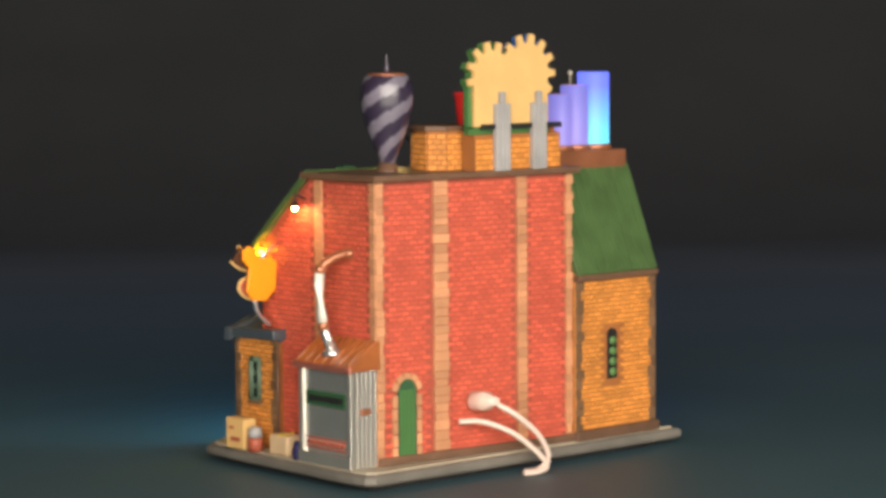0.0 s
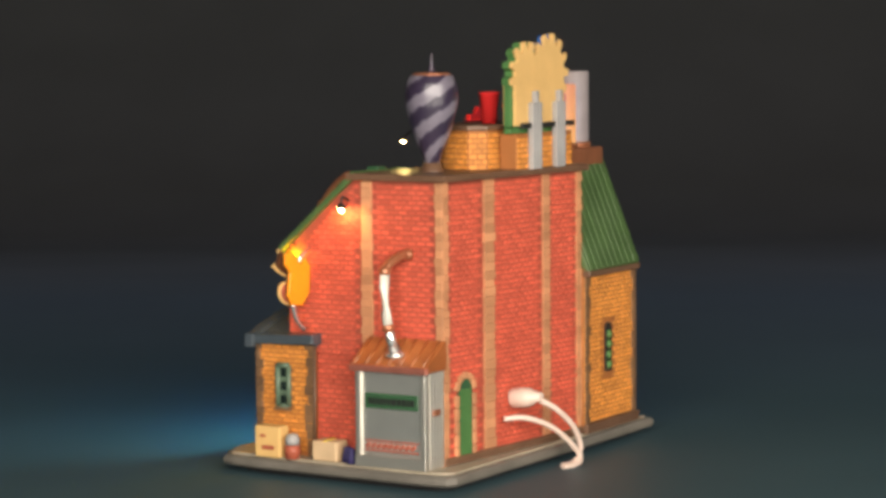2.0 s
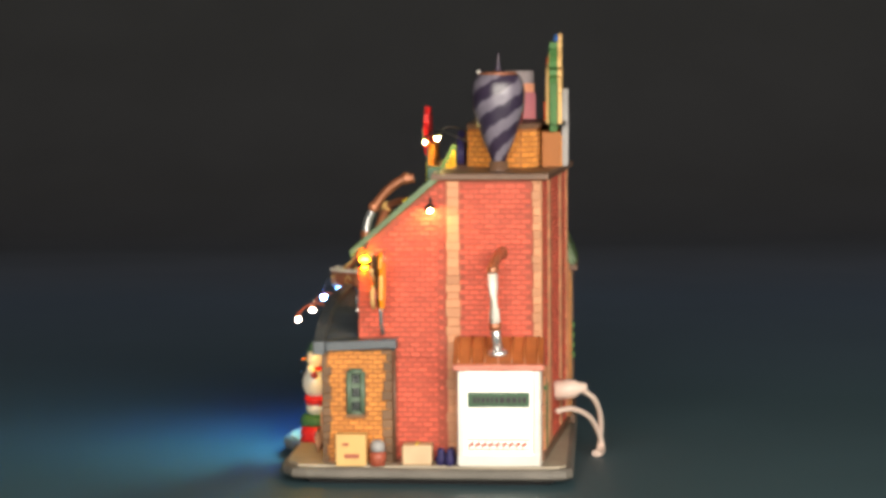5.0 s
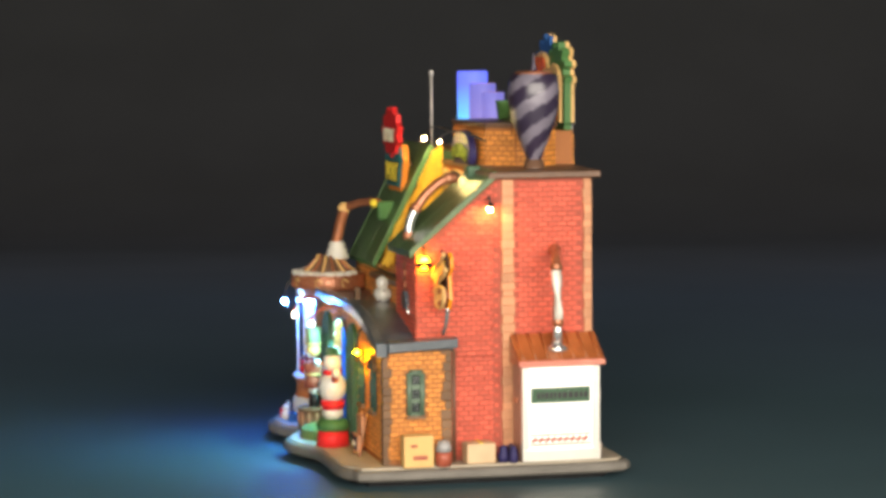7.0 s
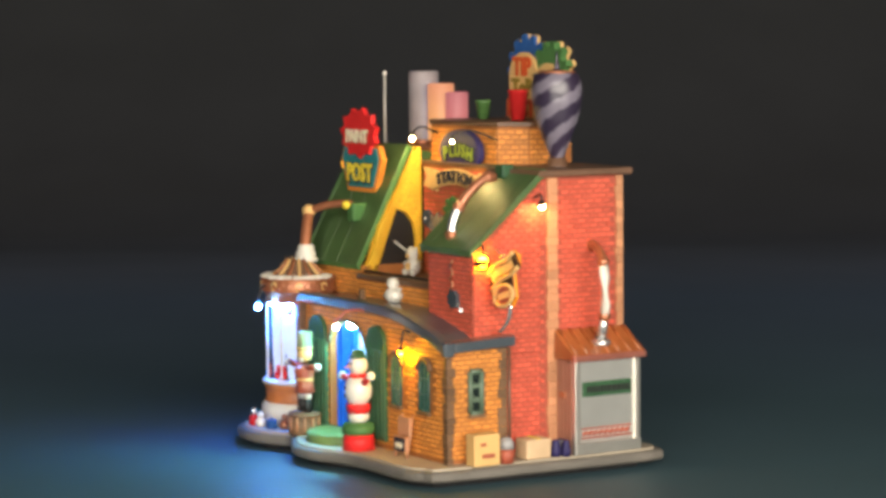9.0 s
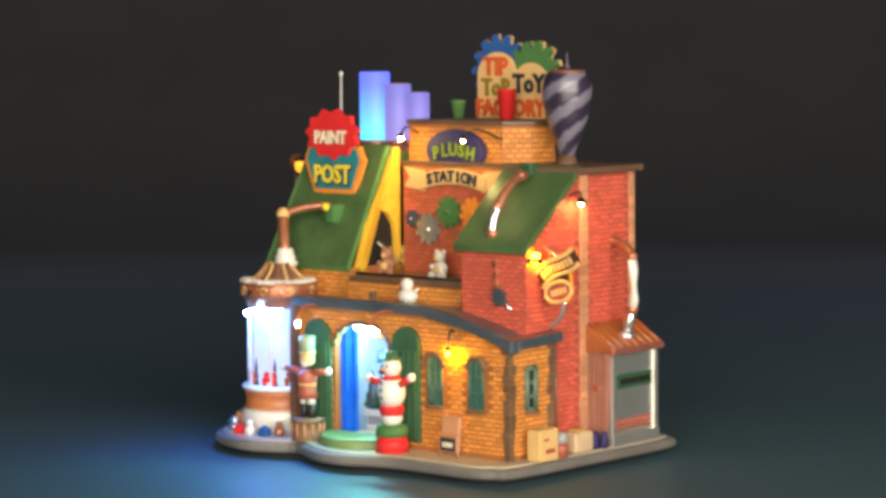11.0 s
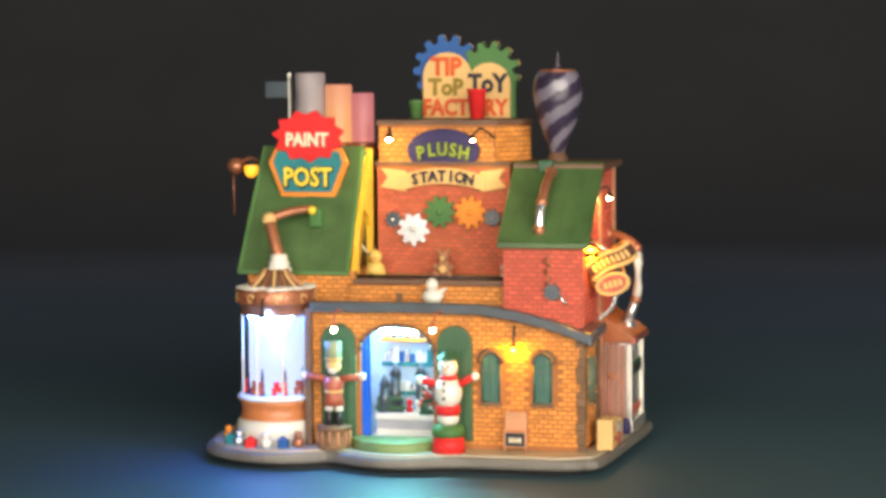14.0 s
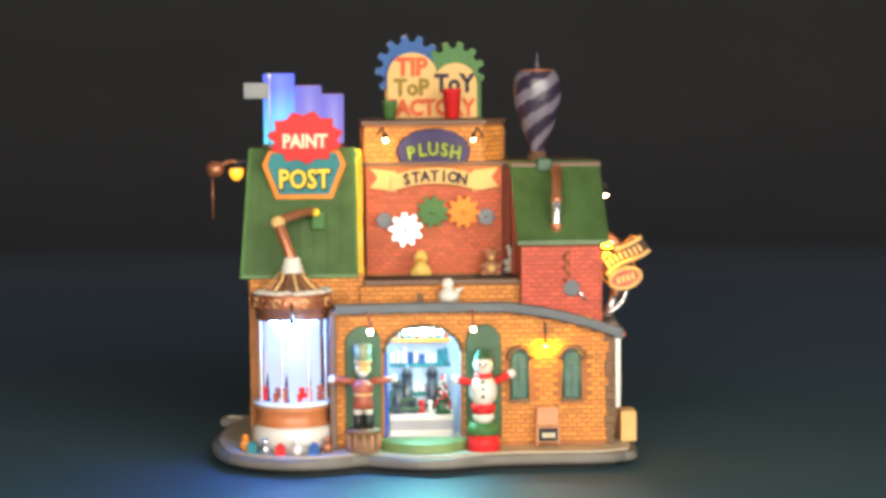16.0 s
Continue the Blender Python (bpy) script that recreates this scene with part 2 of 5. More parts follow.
def words(name, text, size, m, mat, parent, depth=0.5, wide=1.0, swell=0.028):
    """Raised letters; m places their centre, with the line along its x and up along its y (millimetres)."""
    c = bpy.data.curves.new(name, "FONT")
    c.body, c.size, c.extrude, c.align_x, c.align_y, c.resolution_u, c.offset = text, size, depth, "CENTER", "CENTER", 2, size * swell
    tmp = bpy.data.objects.new(name, c)
    me = bpy.data.meshes.new_from_object(tmp)
    bpy.data.objects.remove(tmp)
    me.transform(Matrix.Scale(M, 4) @ m @ Matrix.Diagonal((wide, 1, 1, 1)))
    me.materials.clear()
    me.materials.append(mat)
    ob = new(name, me)
    ob.parent = parent
    return ob


def facing(x, y, z, rz=0, rx=90, roll=0):
    """Letters that stand upright and read from -y, turned by rz."""
    return Matrix.Translation((x, y, z)) @ Euler((radians(rx), 0, radians(rz))).to_matrix().to_4x4() @ Matrix.Rotation(radians(roll), 4, "Z")


BRICKS = []  # walls whose nearest bricks become objects, built at the end


def bricks(name, a, b, z0, z1, mat, parent, keep=None, holes=(), course=2.45, length=5.0, deep=0.55, single=None):
    """Brick courses on the wall that runs from a to b (x, y), seen with its outside to the right of that way.
    keep and holes: outlines in rows of run, height. single: a rule that picks bricks to be objects of their own."""
    A, B = Vector((*a, 0)), Vector((*b, 0))
    d = (B - A).normalized()
    out = Vector((d.y, -d.x, 0))
    run, rows = (B - A).length, int((z1 - z0) / course)
    rnd = random.Random(name + str(a))
    verts, faces, ones = [], [], []
    g = 0.27
    for r in range(rows):
        z = z0 + r * course
        s = -length / 2 if r % 2 else 0.0
        while s < run - 0.4:
            s0, s1 = max(s, 0) + g, min(s + length, run) - g
            s += length
            if s1 - s0 < 0.8:
                continue
            cs, cz = (s0 + s1) / 2, z + course / 2
            if keep and not (inside(keep, s0 + 0.2, cz + course * .4) and inside(keep, s1 - 0.2, cz + course * .4)):
                continue
            if any(inside(h, s0 + 0.3, cz) or inside(h, s1 - 0.3, cz) or inside(h, cs, cz) for h in holes):
                continue
            h = deep * rnd.uniform(0.55, 1.25)
            j = rnd.uniform(-0.12, 0.12)
            row = (s0, s1, z + g + j * .5, z + course - g + j * .5, h)
            if single and single(cs, cz) and len(ones) < 300 and s1 - s0 > length * 0.85:
                ones.append(row)
                continue
            k = len(verts)
            for q, e in ((-0.1, 0.0), (h, 0.22)):
                for u, w in ((row[0] + e, row[2] + e), (row[1] - e, row[2] + e), (row[1] - e, row[3] - e), (row[0] + e, row[3] - e)):
                    p = A + d * u + out * q
                    verts.append((p.x * M, p.y * M, w * M))
            faces += [(k + 4, k + 5, k + 6, k + 7), (k, k + 1, k + 5, k + 4), (k + 1, k + 2, k + 6, k + 5),
                      (k + 2, k + 3, k + 7, k + 6), (k + 3, k, k + 4, k + 7)]
    me = bpy.data.meshes.new(name)
    me.from_pydata(verts, [], faces)
    me.materials.append(mat)
    ob = new(name, me)
    ob.parent = parent
    tagged(ob, kind="stuff")
    if ones:
        BRICKS.append((parent, mat, A, d, out, ones, length - 2 * g, course - 2 * g))
    return ob


def loose_bricks():
    for parent, mat, A, d, out, ones, w, h in BRICKS:
        me = bpy.data.meshes.new("brick")
        v = [(x, y, z) for y, e in ((0.1, 0.0), (-0.55, 0.22)) for x, z in ((-w / 2 + e, -h / 2 + e), (w / 2 - e, -h / 2 + e), (w / 2 - e, h / 2 - e), (-w / 2 + e, h / 2 - e))]
        me.from_pydata([(x * M, y * M, z * M) for x, y, z in v], [],
                       [(4, 5, 6, 7), (0, 1, 5, 4), (1, 2, 6, 5), (2, 3, 7, 6), (3, 0, 4, 7)])
        me.materials.append(mat)
        turn = Matrix((d, -out, Vector((0, 0, 1)))).transposed().to_4x4()
        for s0, s1, z0, z1, deep in ones:
            p = A + d * (s0 + s1) / 2 + out * (deep - 0.55)
            ob = new("brick", me)
            ob.parent = parent
            ob.matrix_local = Matrix.Translation((p.x * M, p.y * M, (z0 + z1) / 2 * M)) @ turn


# ---- the studio: table and background in one sweep, light falloff painted in ----
def studio():
    m = material("dark_paper_painted_falloff", (0.02, 0.045, 0.055), 0.55, vary=0.12, grain=40, fine=900, bump=0.05)
    nt = m.node_tree
    n, link = nt.nodes, nt.links.new
    tint = next(k for k in n if k.bl_idname == "ShaderNodeVectorMath")
    tc = next(k for k in n if k.bl_idname == "ShaderNodeTexCoord")
    sep = n.new("ShaderNodeSeparateXYZ")
    link(tc.outputs["Object"], sep.inputs[0])
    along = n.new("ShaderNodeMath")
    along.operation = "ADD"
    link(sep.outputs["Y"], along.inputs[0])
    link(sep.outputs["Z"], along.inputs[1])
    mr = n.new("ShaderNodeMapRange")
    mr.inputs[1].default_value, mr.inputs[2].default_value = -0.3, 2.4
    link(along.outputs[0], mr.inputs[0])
    # teal to charcoal, with light falloff painted in and a lighter band before the bend
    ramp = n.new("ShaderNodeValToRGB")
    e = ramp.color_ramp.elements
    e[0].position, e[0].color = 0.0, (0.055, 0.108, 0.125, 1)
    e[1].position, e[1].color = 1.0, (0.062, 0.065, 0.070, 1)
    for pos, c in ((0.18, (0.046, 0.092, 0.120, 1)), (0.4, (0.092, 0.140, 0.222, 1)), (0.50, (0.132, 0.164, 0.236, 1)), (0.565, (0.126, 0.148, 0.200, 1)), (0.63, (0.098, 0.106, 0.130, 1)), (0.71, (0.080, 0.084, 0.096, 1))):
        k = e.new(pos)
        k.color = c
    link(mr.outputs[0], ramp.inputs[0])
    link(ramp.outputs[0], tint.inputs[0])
    prof = [(-2.6, 0.0), (0.0, 0.0), (1.3, 0.0)]
    for i in range(1, 15):
        a = radians(90 * i / 14)
        prof.append((1.3 + 0.9 * math.sin(a), 0.9 - 0.9 * math.cos(a)))
    prof.append((2.2, 3.0))
    bm = bmesh.new()
    rows = [[bm.verts.new((x, y, z)) for y, z in prof] for x in (-3.5, 3.5)]
    for i in range(len(prof) - 1):
        bm.faces.new((rows[0][i], rows[1][i], rows[1][i + 1], rows[0][i + 1])).smooth = True
    me = bpy.data.meshes.new("backdrop")
    bm.to_mesh(me)
    bm.free()
    me.materials.append(m)
    tagged(new("backdrop", me), "dark teal to charcoal studio sweep with painted light falloff", "backdrop", kind="structure")
    room = material("dark_studio_wall", (0.05, 0.05, 0.055), 0.8, grain=20, fine=300)
    for name, (x0, x1, y0, y1, z0, z1) in dict(wall_back=(-3.5, 3.5, -2.7, -2.6, 0, 3), wall_left=(-3.6, -3.5, -2.7, 2.3, 0, 3),
                                               wall_right=(3.5, 3.6, -2.7, 2.3, 0, 3), ceiling=(-3.6, 3.6, -2.7, 2.3, 3.0, 3.1)).items():
        bm = bmesh.new()
        box(bm, x0 * 1000, x1 * 1000, y0 * 1000, y1 * 1000, z0 * 1000, z1 * 1000)
        ob = part(name, bm, room, None)
        tagged(ob, "plain dark studio surface out of the light", "ceiling" if name == "ceiling" else "wall", kind="structure")


studio()

house = tagged(new("toy_factory_model"), "illuminated ceramic toy factory with red brick walls and green roofs", "model house")


# ---- base ----
def base():
    edge = [(101, 76), (-95, 76), (-101, 70), (-109, 36), (-113, -4), (-110, -34), (-103, -54), (-87, -68), (-67, -73), (-50, -68), (-38, -62),
            (-26, -68), (-10, -75.5), (8, -75.5), (22, -70), (36, -67), (60, -67), (84, -67), (95, -62), (102, -53), (105.5, 10), (107, 66)]
    smooth = curve_points([(*p, 0) for p in edge + edge[:1]], 3)[:-1]
    line = [(p.x, p.y) for p in smooth]
    bm = bmesh.new()
    rings = [[bm.verts.new((x * k, y * k, z)) for x, y in line] for k, z in ((0.97, 3.2), (0.99, 3.9), (1.0, 5.0), (1.0, 6.8), (0.993, 8.2), (0.98, 8.9))]
    for lo, up in zip(rings, rings[1:]):
        for i in range(len(line)):
            k = (i + 1) % len(line)
            bm.faces.new((lo[i], up[i], up[k], lo[k]))
    bm.faces.new(rings[0])
    bm.faces.new(rings[-1][::-1])
    bmesh.ops.recalc_face_normals(bm, faces=bm.faces)
    ob = part("base", bm, STONE, house, "grey stone-painted base plate with wavy front edge")
    inner = [(p.x * 0.965, p.y * 0.955) for p in smooth]
    bm = bmesh.new()
    prism(bm, inner, 8.6, 10.0)
    part("pavement", bm, PAVE, ob)
    # added black block carries the base and imitates the shadow gap below it
    bm = bmesh.new()
    prism(bm, [(p.x * 0.9, p.y * 0.88) for p in smooth], 0.0, 3.2)
    part("felt_pad", bm, GAPBLACK, house, "added black block for the shadow gap under the base")
    return ob


base_ob = base()


# ---- main red block ----
def wall_solid(name, outline, z0, z1, mat, label=""):
    bm = bmesh.new()
    prism(bm, outline, z0, z1)
    return part(name, bm, mat, house, label)


BR, BL = (87.0, 60.0), (-34.0, 71.0)   # back corners of the red block


def red_block():
    # rear part, full height, and the gabled front part under the green roof
    rear = wall_solid("rear_wall", [(87, 11), BR, BL, (-34, 26), (45, 26), (45, 11)], 10, 147, RED_JOINT, "red brick rear wall with beige stone strips")
    bm = bmesh.new()
    prism(bm, [(-28, 60), (11, 60), (11, 147), (9, 147), (-28, 112.6)], 46.0, 87.0, axis="x")
    box(bm, 55, 87, -28, 11, 10, 61)
    front = part("gable_wall", bm, RED_JOINT, house, "red brick gable wall warmed by a lamp")
    # back face
    run = (Vector(BL) - Vector(BR)).length
    door = arch(17.5, 10, 53, 7.2)
    strips = [(0, 4), (34, 43), (86, 92), (run - 4.5, run)]
    holes = [door] + [[(s0, 0), (s1, 0), (s1, 200), (s0, 200)] for s0, s1 in strips]
    bricks("rear_brickwork", BR, BL, 13, 146, RED, rear, holes=holes)
    d = (Vector(BL) - Vector(BR)).normalized()
    out = Vector((d.y, -d.x))
    for s0, s1 in strips:
        rnd = random.Random(int(s0))
        z = 10.0
        while z < 146:
            h = rnd.uniform(3.2, 5.0)
            e = rnd.uniform(-0.7, 0.7) if s0 in (0, 34) or s1 > run - 1 else 0.1
            bm = bmesh.new()
            a = Vector(BR) + d * (s0 - min(e, 0))
            b = Vector(BR) + d * (s1 + e)
            prism(bm, [(a.x - out.x, a.y - out.y), (b.x - out.x, b.y - out.y), (b.x + out.x * 1.1, b.y + out.y * 1.1), (a.x + out.x * 1.1, a.y + out.y * 1.1)], z, min(z + h, 147), bevel=0.25)
            part("quoin", bm, QUOIN, rear)
            z += h + 0.15
    # plinth of earth along the back
    bm = bmesh.new()
    a, b = Vector(BR), Vector(BL)
    prism(bm, [(a.x, a.y - 1), (b.x, b.y - 1), (b.x, b.y + 2.2), (a.x, a.y + 2.2)], 10, 14, bevel=0.8)
    part("plinth", bm, BROWN, rear)
    # side face x = 87
    bricks("side_brickwork", (87, 11), (87, 60), 13, 146, RED, rear, holes=[[(4, 0), (10.5, 0), (10.5, 200), (4, 200)], [(46, 0), (50, 0), (50, 200), (46, 200)]],
           single=lambda s, z: 58 < z < 146)
    bricks("gable_brickwork", (87, -28), (87, 11), 61, 146, RED, front, keep=[(0, 50), (40, 50), (40, 147), (37, 145), (0, 108)], holes=[])
    bricks("gable_brickwork", (87, -12), (87, 11), 12, 61, RED, front, holes=[])
    for y0, y1, zt in ((15.2, 21.2, 146.6), (57, 60.9, 146.6)):
        rnd = random.Random(int(y0))
        z = 10.0
        while z < zt:
            h = rnd.uniform(3.2, 4.8)
            e = rnd.uniform(-0.5, 0.7)
            bm = bmesh.new()
            box(bm, 86, 88.1, y0 - max(e, 0), y1 if y1 > 50 else y1 + e * .6, z, min(z + h, zt), 0.25)
            part("quoin", bm, QUOIN, rear)
            z += h + 0.15
    # front face of the gable
    bricks("gable_brickwork", (46, -28), (87, -28), 70, 110, RED, front, course=2.3, deep=0.3)
    # top slab
    bm = bmesh.new()
    prism(bm, [(91, 8), (91, 64.5), (60, 67.5), (-37, 75), (-37, 24), (44, 24), (44, 8)], 147, 150.5, bevel=0.9)
    part("flat_roof", bm, BROWN, house, "brown painted flat roof slab")
    # arched door at the back
    m = Matrix.Translation((BR[0], BR[1], 0)) @ Matrix.Rotation(math.atan2(d.y, d.x), 4, "Z")
    bm = bmesh.new()
    prism(bm, arch(17.5, 10, 51, 5.6), -0.9, 0.3, axis="y", m=m)
    dr = part("arched_door", bm, DOORGREEN, house, "dark green arched back door")
    bm = bmesh.new()
    for k in (-3.4, -1.1, 1.1, 3.4):
        box(bm, 17.5 + k - 0.9, 17.5 + k + 0.9, -1.4, -0.8, 11, 46, 0.2)
    part("plank", bm_turn(bm, m), GREENPAINT, dr)
    rnd = random.Random(5)
    for i in range(15):
        bm = bmesh.new()
        if i < 5 or i > 9:
            z = 12 + 6.4 * (i if i < 5 else i - 10)
            sx = 17.5 + (-1 if i < 5 else 1) * 7.2
            box(bm, sx - 1.5, sx + 1.5, -1.7, 0.2, z, z + 5.9, 0.4)
        else:
            a = radians(18 + 36 * (i - 5))
            t = Matrix.Translation((17.5, 0, 45.4)) @ Matrix.Rotation(-a, 4, "Y")
            box(bm, 5.6, 8.8, -1.7, 0.2, -2.1, 2.1, 0.4, m=t)
        part("arch_stone", bm_turn(bm, m), QUOIN, dr)
    return rear, front


def bm_turn(bm, m):
    bmesh.ops.transform(bm, matrix=m, verts=bm.verts)
    return bm


rear_wall, gable_wall = red_block()


def slope_roof(name, x0, x1, y0, z0, y1, z1, thick, mat, label, ribs=0, edge=None):
    """A roof plane from its eave (y0, z0) up to (y1, z1)."""
    n = Vector((-(z1 - z0), y1 - y0)).normalized() * thick
    bm = bmesh.new()
    prism(bm, [(y0, z0), (y1, z1), (y1 + n.x, z1 + n.y), (y0 + n.x, z0 + n.y)], x0, x1, axis="x", bevel=0.5)
    ob = part(name, bm, mat, house, label)
    if edge:
        for xe in (x0, x1):
            bm = bmesh.new()
            prism(bm, [(y0 - 0.5, z0 - 0.6), (y1 + .5, z1 - 0.6), (y1 + n.x * 1.3, z1 + n.y * 1.3), (y0 + n.x * 1.3, z0 + n.y * 1.3)], xe - 0.8, xe + 1.1, axis="x", bevel=0.4)
            part("verge_board", bm, edge, ob)
        bm = bmesh.new()
        box(bm, x0 - 1, x1 + 1, y0 - 0.6 + n.x * .5, y0 + 0.9 + n.x * .5, z0 - 1.2, z0 + 1.8, 0.5)
        part("eave_board", bm, edge, ob)
    rnd = random.Random(name)
    for i in range(ribs):
        xa = x0 + (x1 - x0) * (i + 0.5) / ribs
        bm = bmesh.new()
        w = (x1 - x0) / ribs * 0.497
        k = rnd.uniform(0.12, 0.26)
        prism(bm, [(y0 + n.x, z0 + n.y), (y1 + n.x, z1 + n.y), (y1 + n.x * (1 + k), z1 + n.y * (1 + k)), (y0 + n.x * (1 + k), z0 + n.y * (1 + k))], xa - w, xa + w, axis="x", bevel=0.12)
        part("roof_panel", bm, mat, ob)
    return ob


right_roof = slope_roof("gable_roof", 44.5, 89.5, -30.5, 111.2, 13, 149.4, 2.0, GREEN, "dark green glazed sloping roof", 6, GREEN)


# ---- low ochre front building ----
def top_line(x):
    """The height of the front wall's curved top."""
    pts = [(-50, 80), (0, 80.5), (38, 80), (55, 77.5), (66, 75), (80, 71.2), (90.5, 67.2), (97, 64.5)]
    return float(np.interp(x, [p[0] for p in pts], [p[1] for p in pts]))


DOOR = arch(-5.5, 12, 71.5, 19.3, rise=13)
W1, W2 = arch(43.3, 34, 58, 4.6), arch(69.7, 34, 58, 4.6)


def front_building():
    xs = [-50 + 140.5 * i / 24 for i in range(25)]
    bm = bmesh.new()
    # the wall round the shop opening, in three pieces
    left = [(-50, 10), (-24.8, 10), (-24.8, 58.5)] + [(-24.8, 80), (-50, 80)]
    prism(bm, left, -45, -41, axis="y")
    right = [(13.8, 10), (90.5, 10)] + [(x, top_line(x)) for x in xs[::-1] if 13.8 < x < 90.6] + [(13.8, 80)]
    prism(bm, right, -45, -41, axis="y")
    crown = [p for p in DOOR[2:]]
    prism(bm, crown + [(-24.8, 80), (13.8, 80)], -45, -41, axis="y")
    box(bm, 86.5, 90.5, -41, -12, 10, 66)
    box(bm, 14, 87, -14, -12, 10, 66)
    wall = part("front_wall", bm, YEL_JOINT, house, "ochre brick shop front with curved top")
    keep = [(0, 0), (150, 0)] + [(x + 50, top_line(x) - 1.0) for x in xs[::-1]]
    sh = lambda o: [(x + 50, z) for x, z in o]
    holes = [sh(DOOR), sh(arch(43.3, 32, 61, 7)), sh(arch(69.7, 32, 61, 7))]
    bricks("front_brickwork", (-50, -45), (90.5, -45), 12, 82, YEL, wall, keep=keep, holes=holes, course=2.3, length=4.8,
           single=lambda s, z: s > 78 and z < 66)
    bricks("front_brickwork", (90.5, -45), (90.5, -12), 12, 66, YEL, wall, holes=[[(11.6, 33), (19.4, 33), (19.4, 56), (11.6, 56)]], course=2.3, length=4.8)
    # dark quoins on the corner and the far edge
    rnd = random.Random(3)
    for cy, cx in ((-45, 90.5), (-12.5, 90.5)):
        z = 10
        while z < 64:
            h = rnd.uniform(3, 5)
            w = rnd.uniform(2.0, 4.5)
            bm = bmesh.new()
            if cy == -45:
                box(bm, 90.5 - w, 91.5, -46, -45 + rnd.uniform(1.5, 4), z, min(z + h, 65), 0.4)
            else:
                box(bm, 89.5, 91.5, -12.5 - w, -11.5, z, min(z + h, 65), 0.4)
            part("quoin", bm, DARKSTONE, wall)
            z += h + 0.1
    # slate moulding that follows the top
    bm = bmesh.new()
    lower = [(x, top_line(x) - 2.2) for x in xs] + [(95.5, 63.2)]
    upper = [(x, top_line(x) + 3.2) for x in xs] + [(95.5, 69.6)]
    prism(bm, lower + upper[::-1], -50, -44, axis="y", bevel=0.9)
    part("cornice", bm, SLATE, wall, "dark slate-blue curved cornice")
    bm = bmesh.new()
    prism(bm, [(-43.8, 64.6), (-9, 66), (-9, 71), (-43.8, 69.6)], 85, 95.5, axis="x", bevel=0.8)
    part("cornice", bm, SLATE, wall)
    # roof behind the moulding
    bm = bmesh.new()
    prism(bm, [(x, top_line(x) - 3) for x in xs] + [(x, top_line(x) + 0.6) for x in xs[::-1]], -45, -10, axis="y")
    part("low_roof", bm, SLATE, house, "low slate-grey roof behind the cornice")
    # arched side windows with leafy frames
    for o, y, turn in ((43.3, -45, 0), (69.7, -45, 0)):
        arched_window(wall, Matrix.Translation((o, -45, 0)), 34, 58, 4.2)
    arched_window(wall, Matrix.Translation((90.5, -29.5, 0)) @ Matrix.Rotation(radians(90), 4, "Z"), 34, 54.5, 3.3, flat=True)
    return wall


def arched_window(wall, m, z0, z1, half, flat=False):
    o = arch(0, z0, z1, half) if not flat else [(-half, z0), (half, z0), (half, z1), (-half, z1)]
    bm = bmesh.new()
    prism(bm, o, -0.5, 0.6, axis="y")
    glass = material_once("dark_pane", (0.012, 0.02, 0.018), 0.12) if flat else material_once("window_glass", (0.05, 0.13, 0.10), 0.12)
    w = part("window", bm_turn(bm, m), glass, wall, "narrow window of three dark panes" if flat else "small dark green window")
    bm = bmesh.new()
    for a, b in zip(o, o[1:] + o[:1]):
        tube(bm, [(a[0], -0.7, a[1]), (b[0], -0.7, b[1])], 1.5 if flat else 0.7, seg=6)
    bar = 1.1 if flat else 0.35
    for z in (z0 + (z1 - z0) * .33, z0 + (z1 - z0) * .66):
        box(bm, -half, half, -1.0, -0.2, z - bar, z + bar)
    if not flat:
        box(bm, -0.35, 0.35, -1.0, -0.2, z0, z1)
    part("window_frame", bm_turn(bm, m), GREY_GREEN if flat else FRAMEGREEN, wall)
    bm = bmesh.new()
    tube(bm, [((half + 1.6) * math.cos(math.pi * k / 12), -0.9, z1 - half + (half + 1.8) * math.sin(math.pi * k / 12)) for k in range(13)],
         [1.2 + 0.4 * (k % 2) for k in range(13)], seg=8)
    if not flat:
        part("window_hood", bm_turn(bm, m), DARKSTONE, wall, "dark arched hood over the window")
    else:
        bm.free()
    bm = bmesh.new()
    box(bm, -half - 1.5, half + 1.5, -2.4, 0, z0 - 2.2, z0 - 0.4, 0.4)
    part("window_sill", bm_turn(bm, m), DARKSTONE, wall)


_made = {}


def material_once(name, colour, rough):
    if name not in _made:
        _made[name] = material(name, colour, rough, vary=0.2, coat=0.4)
    return _made[name]


front_wall = front_building()


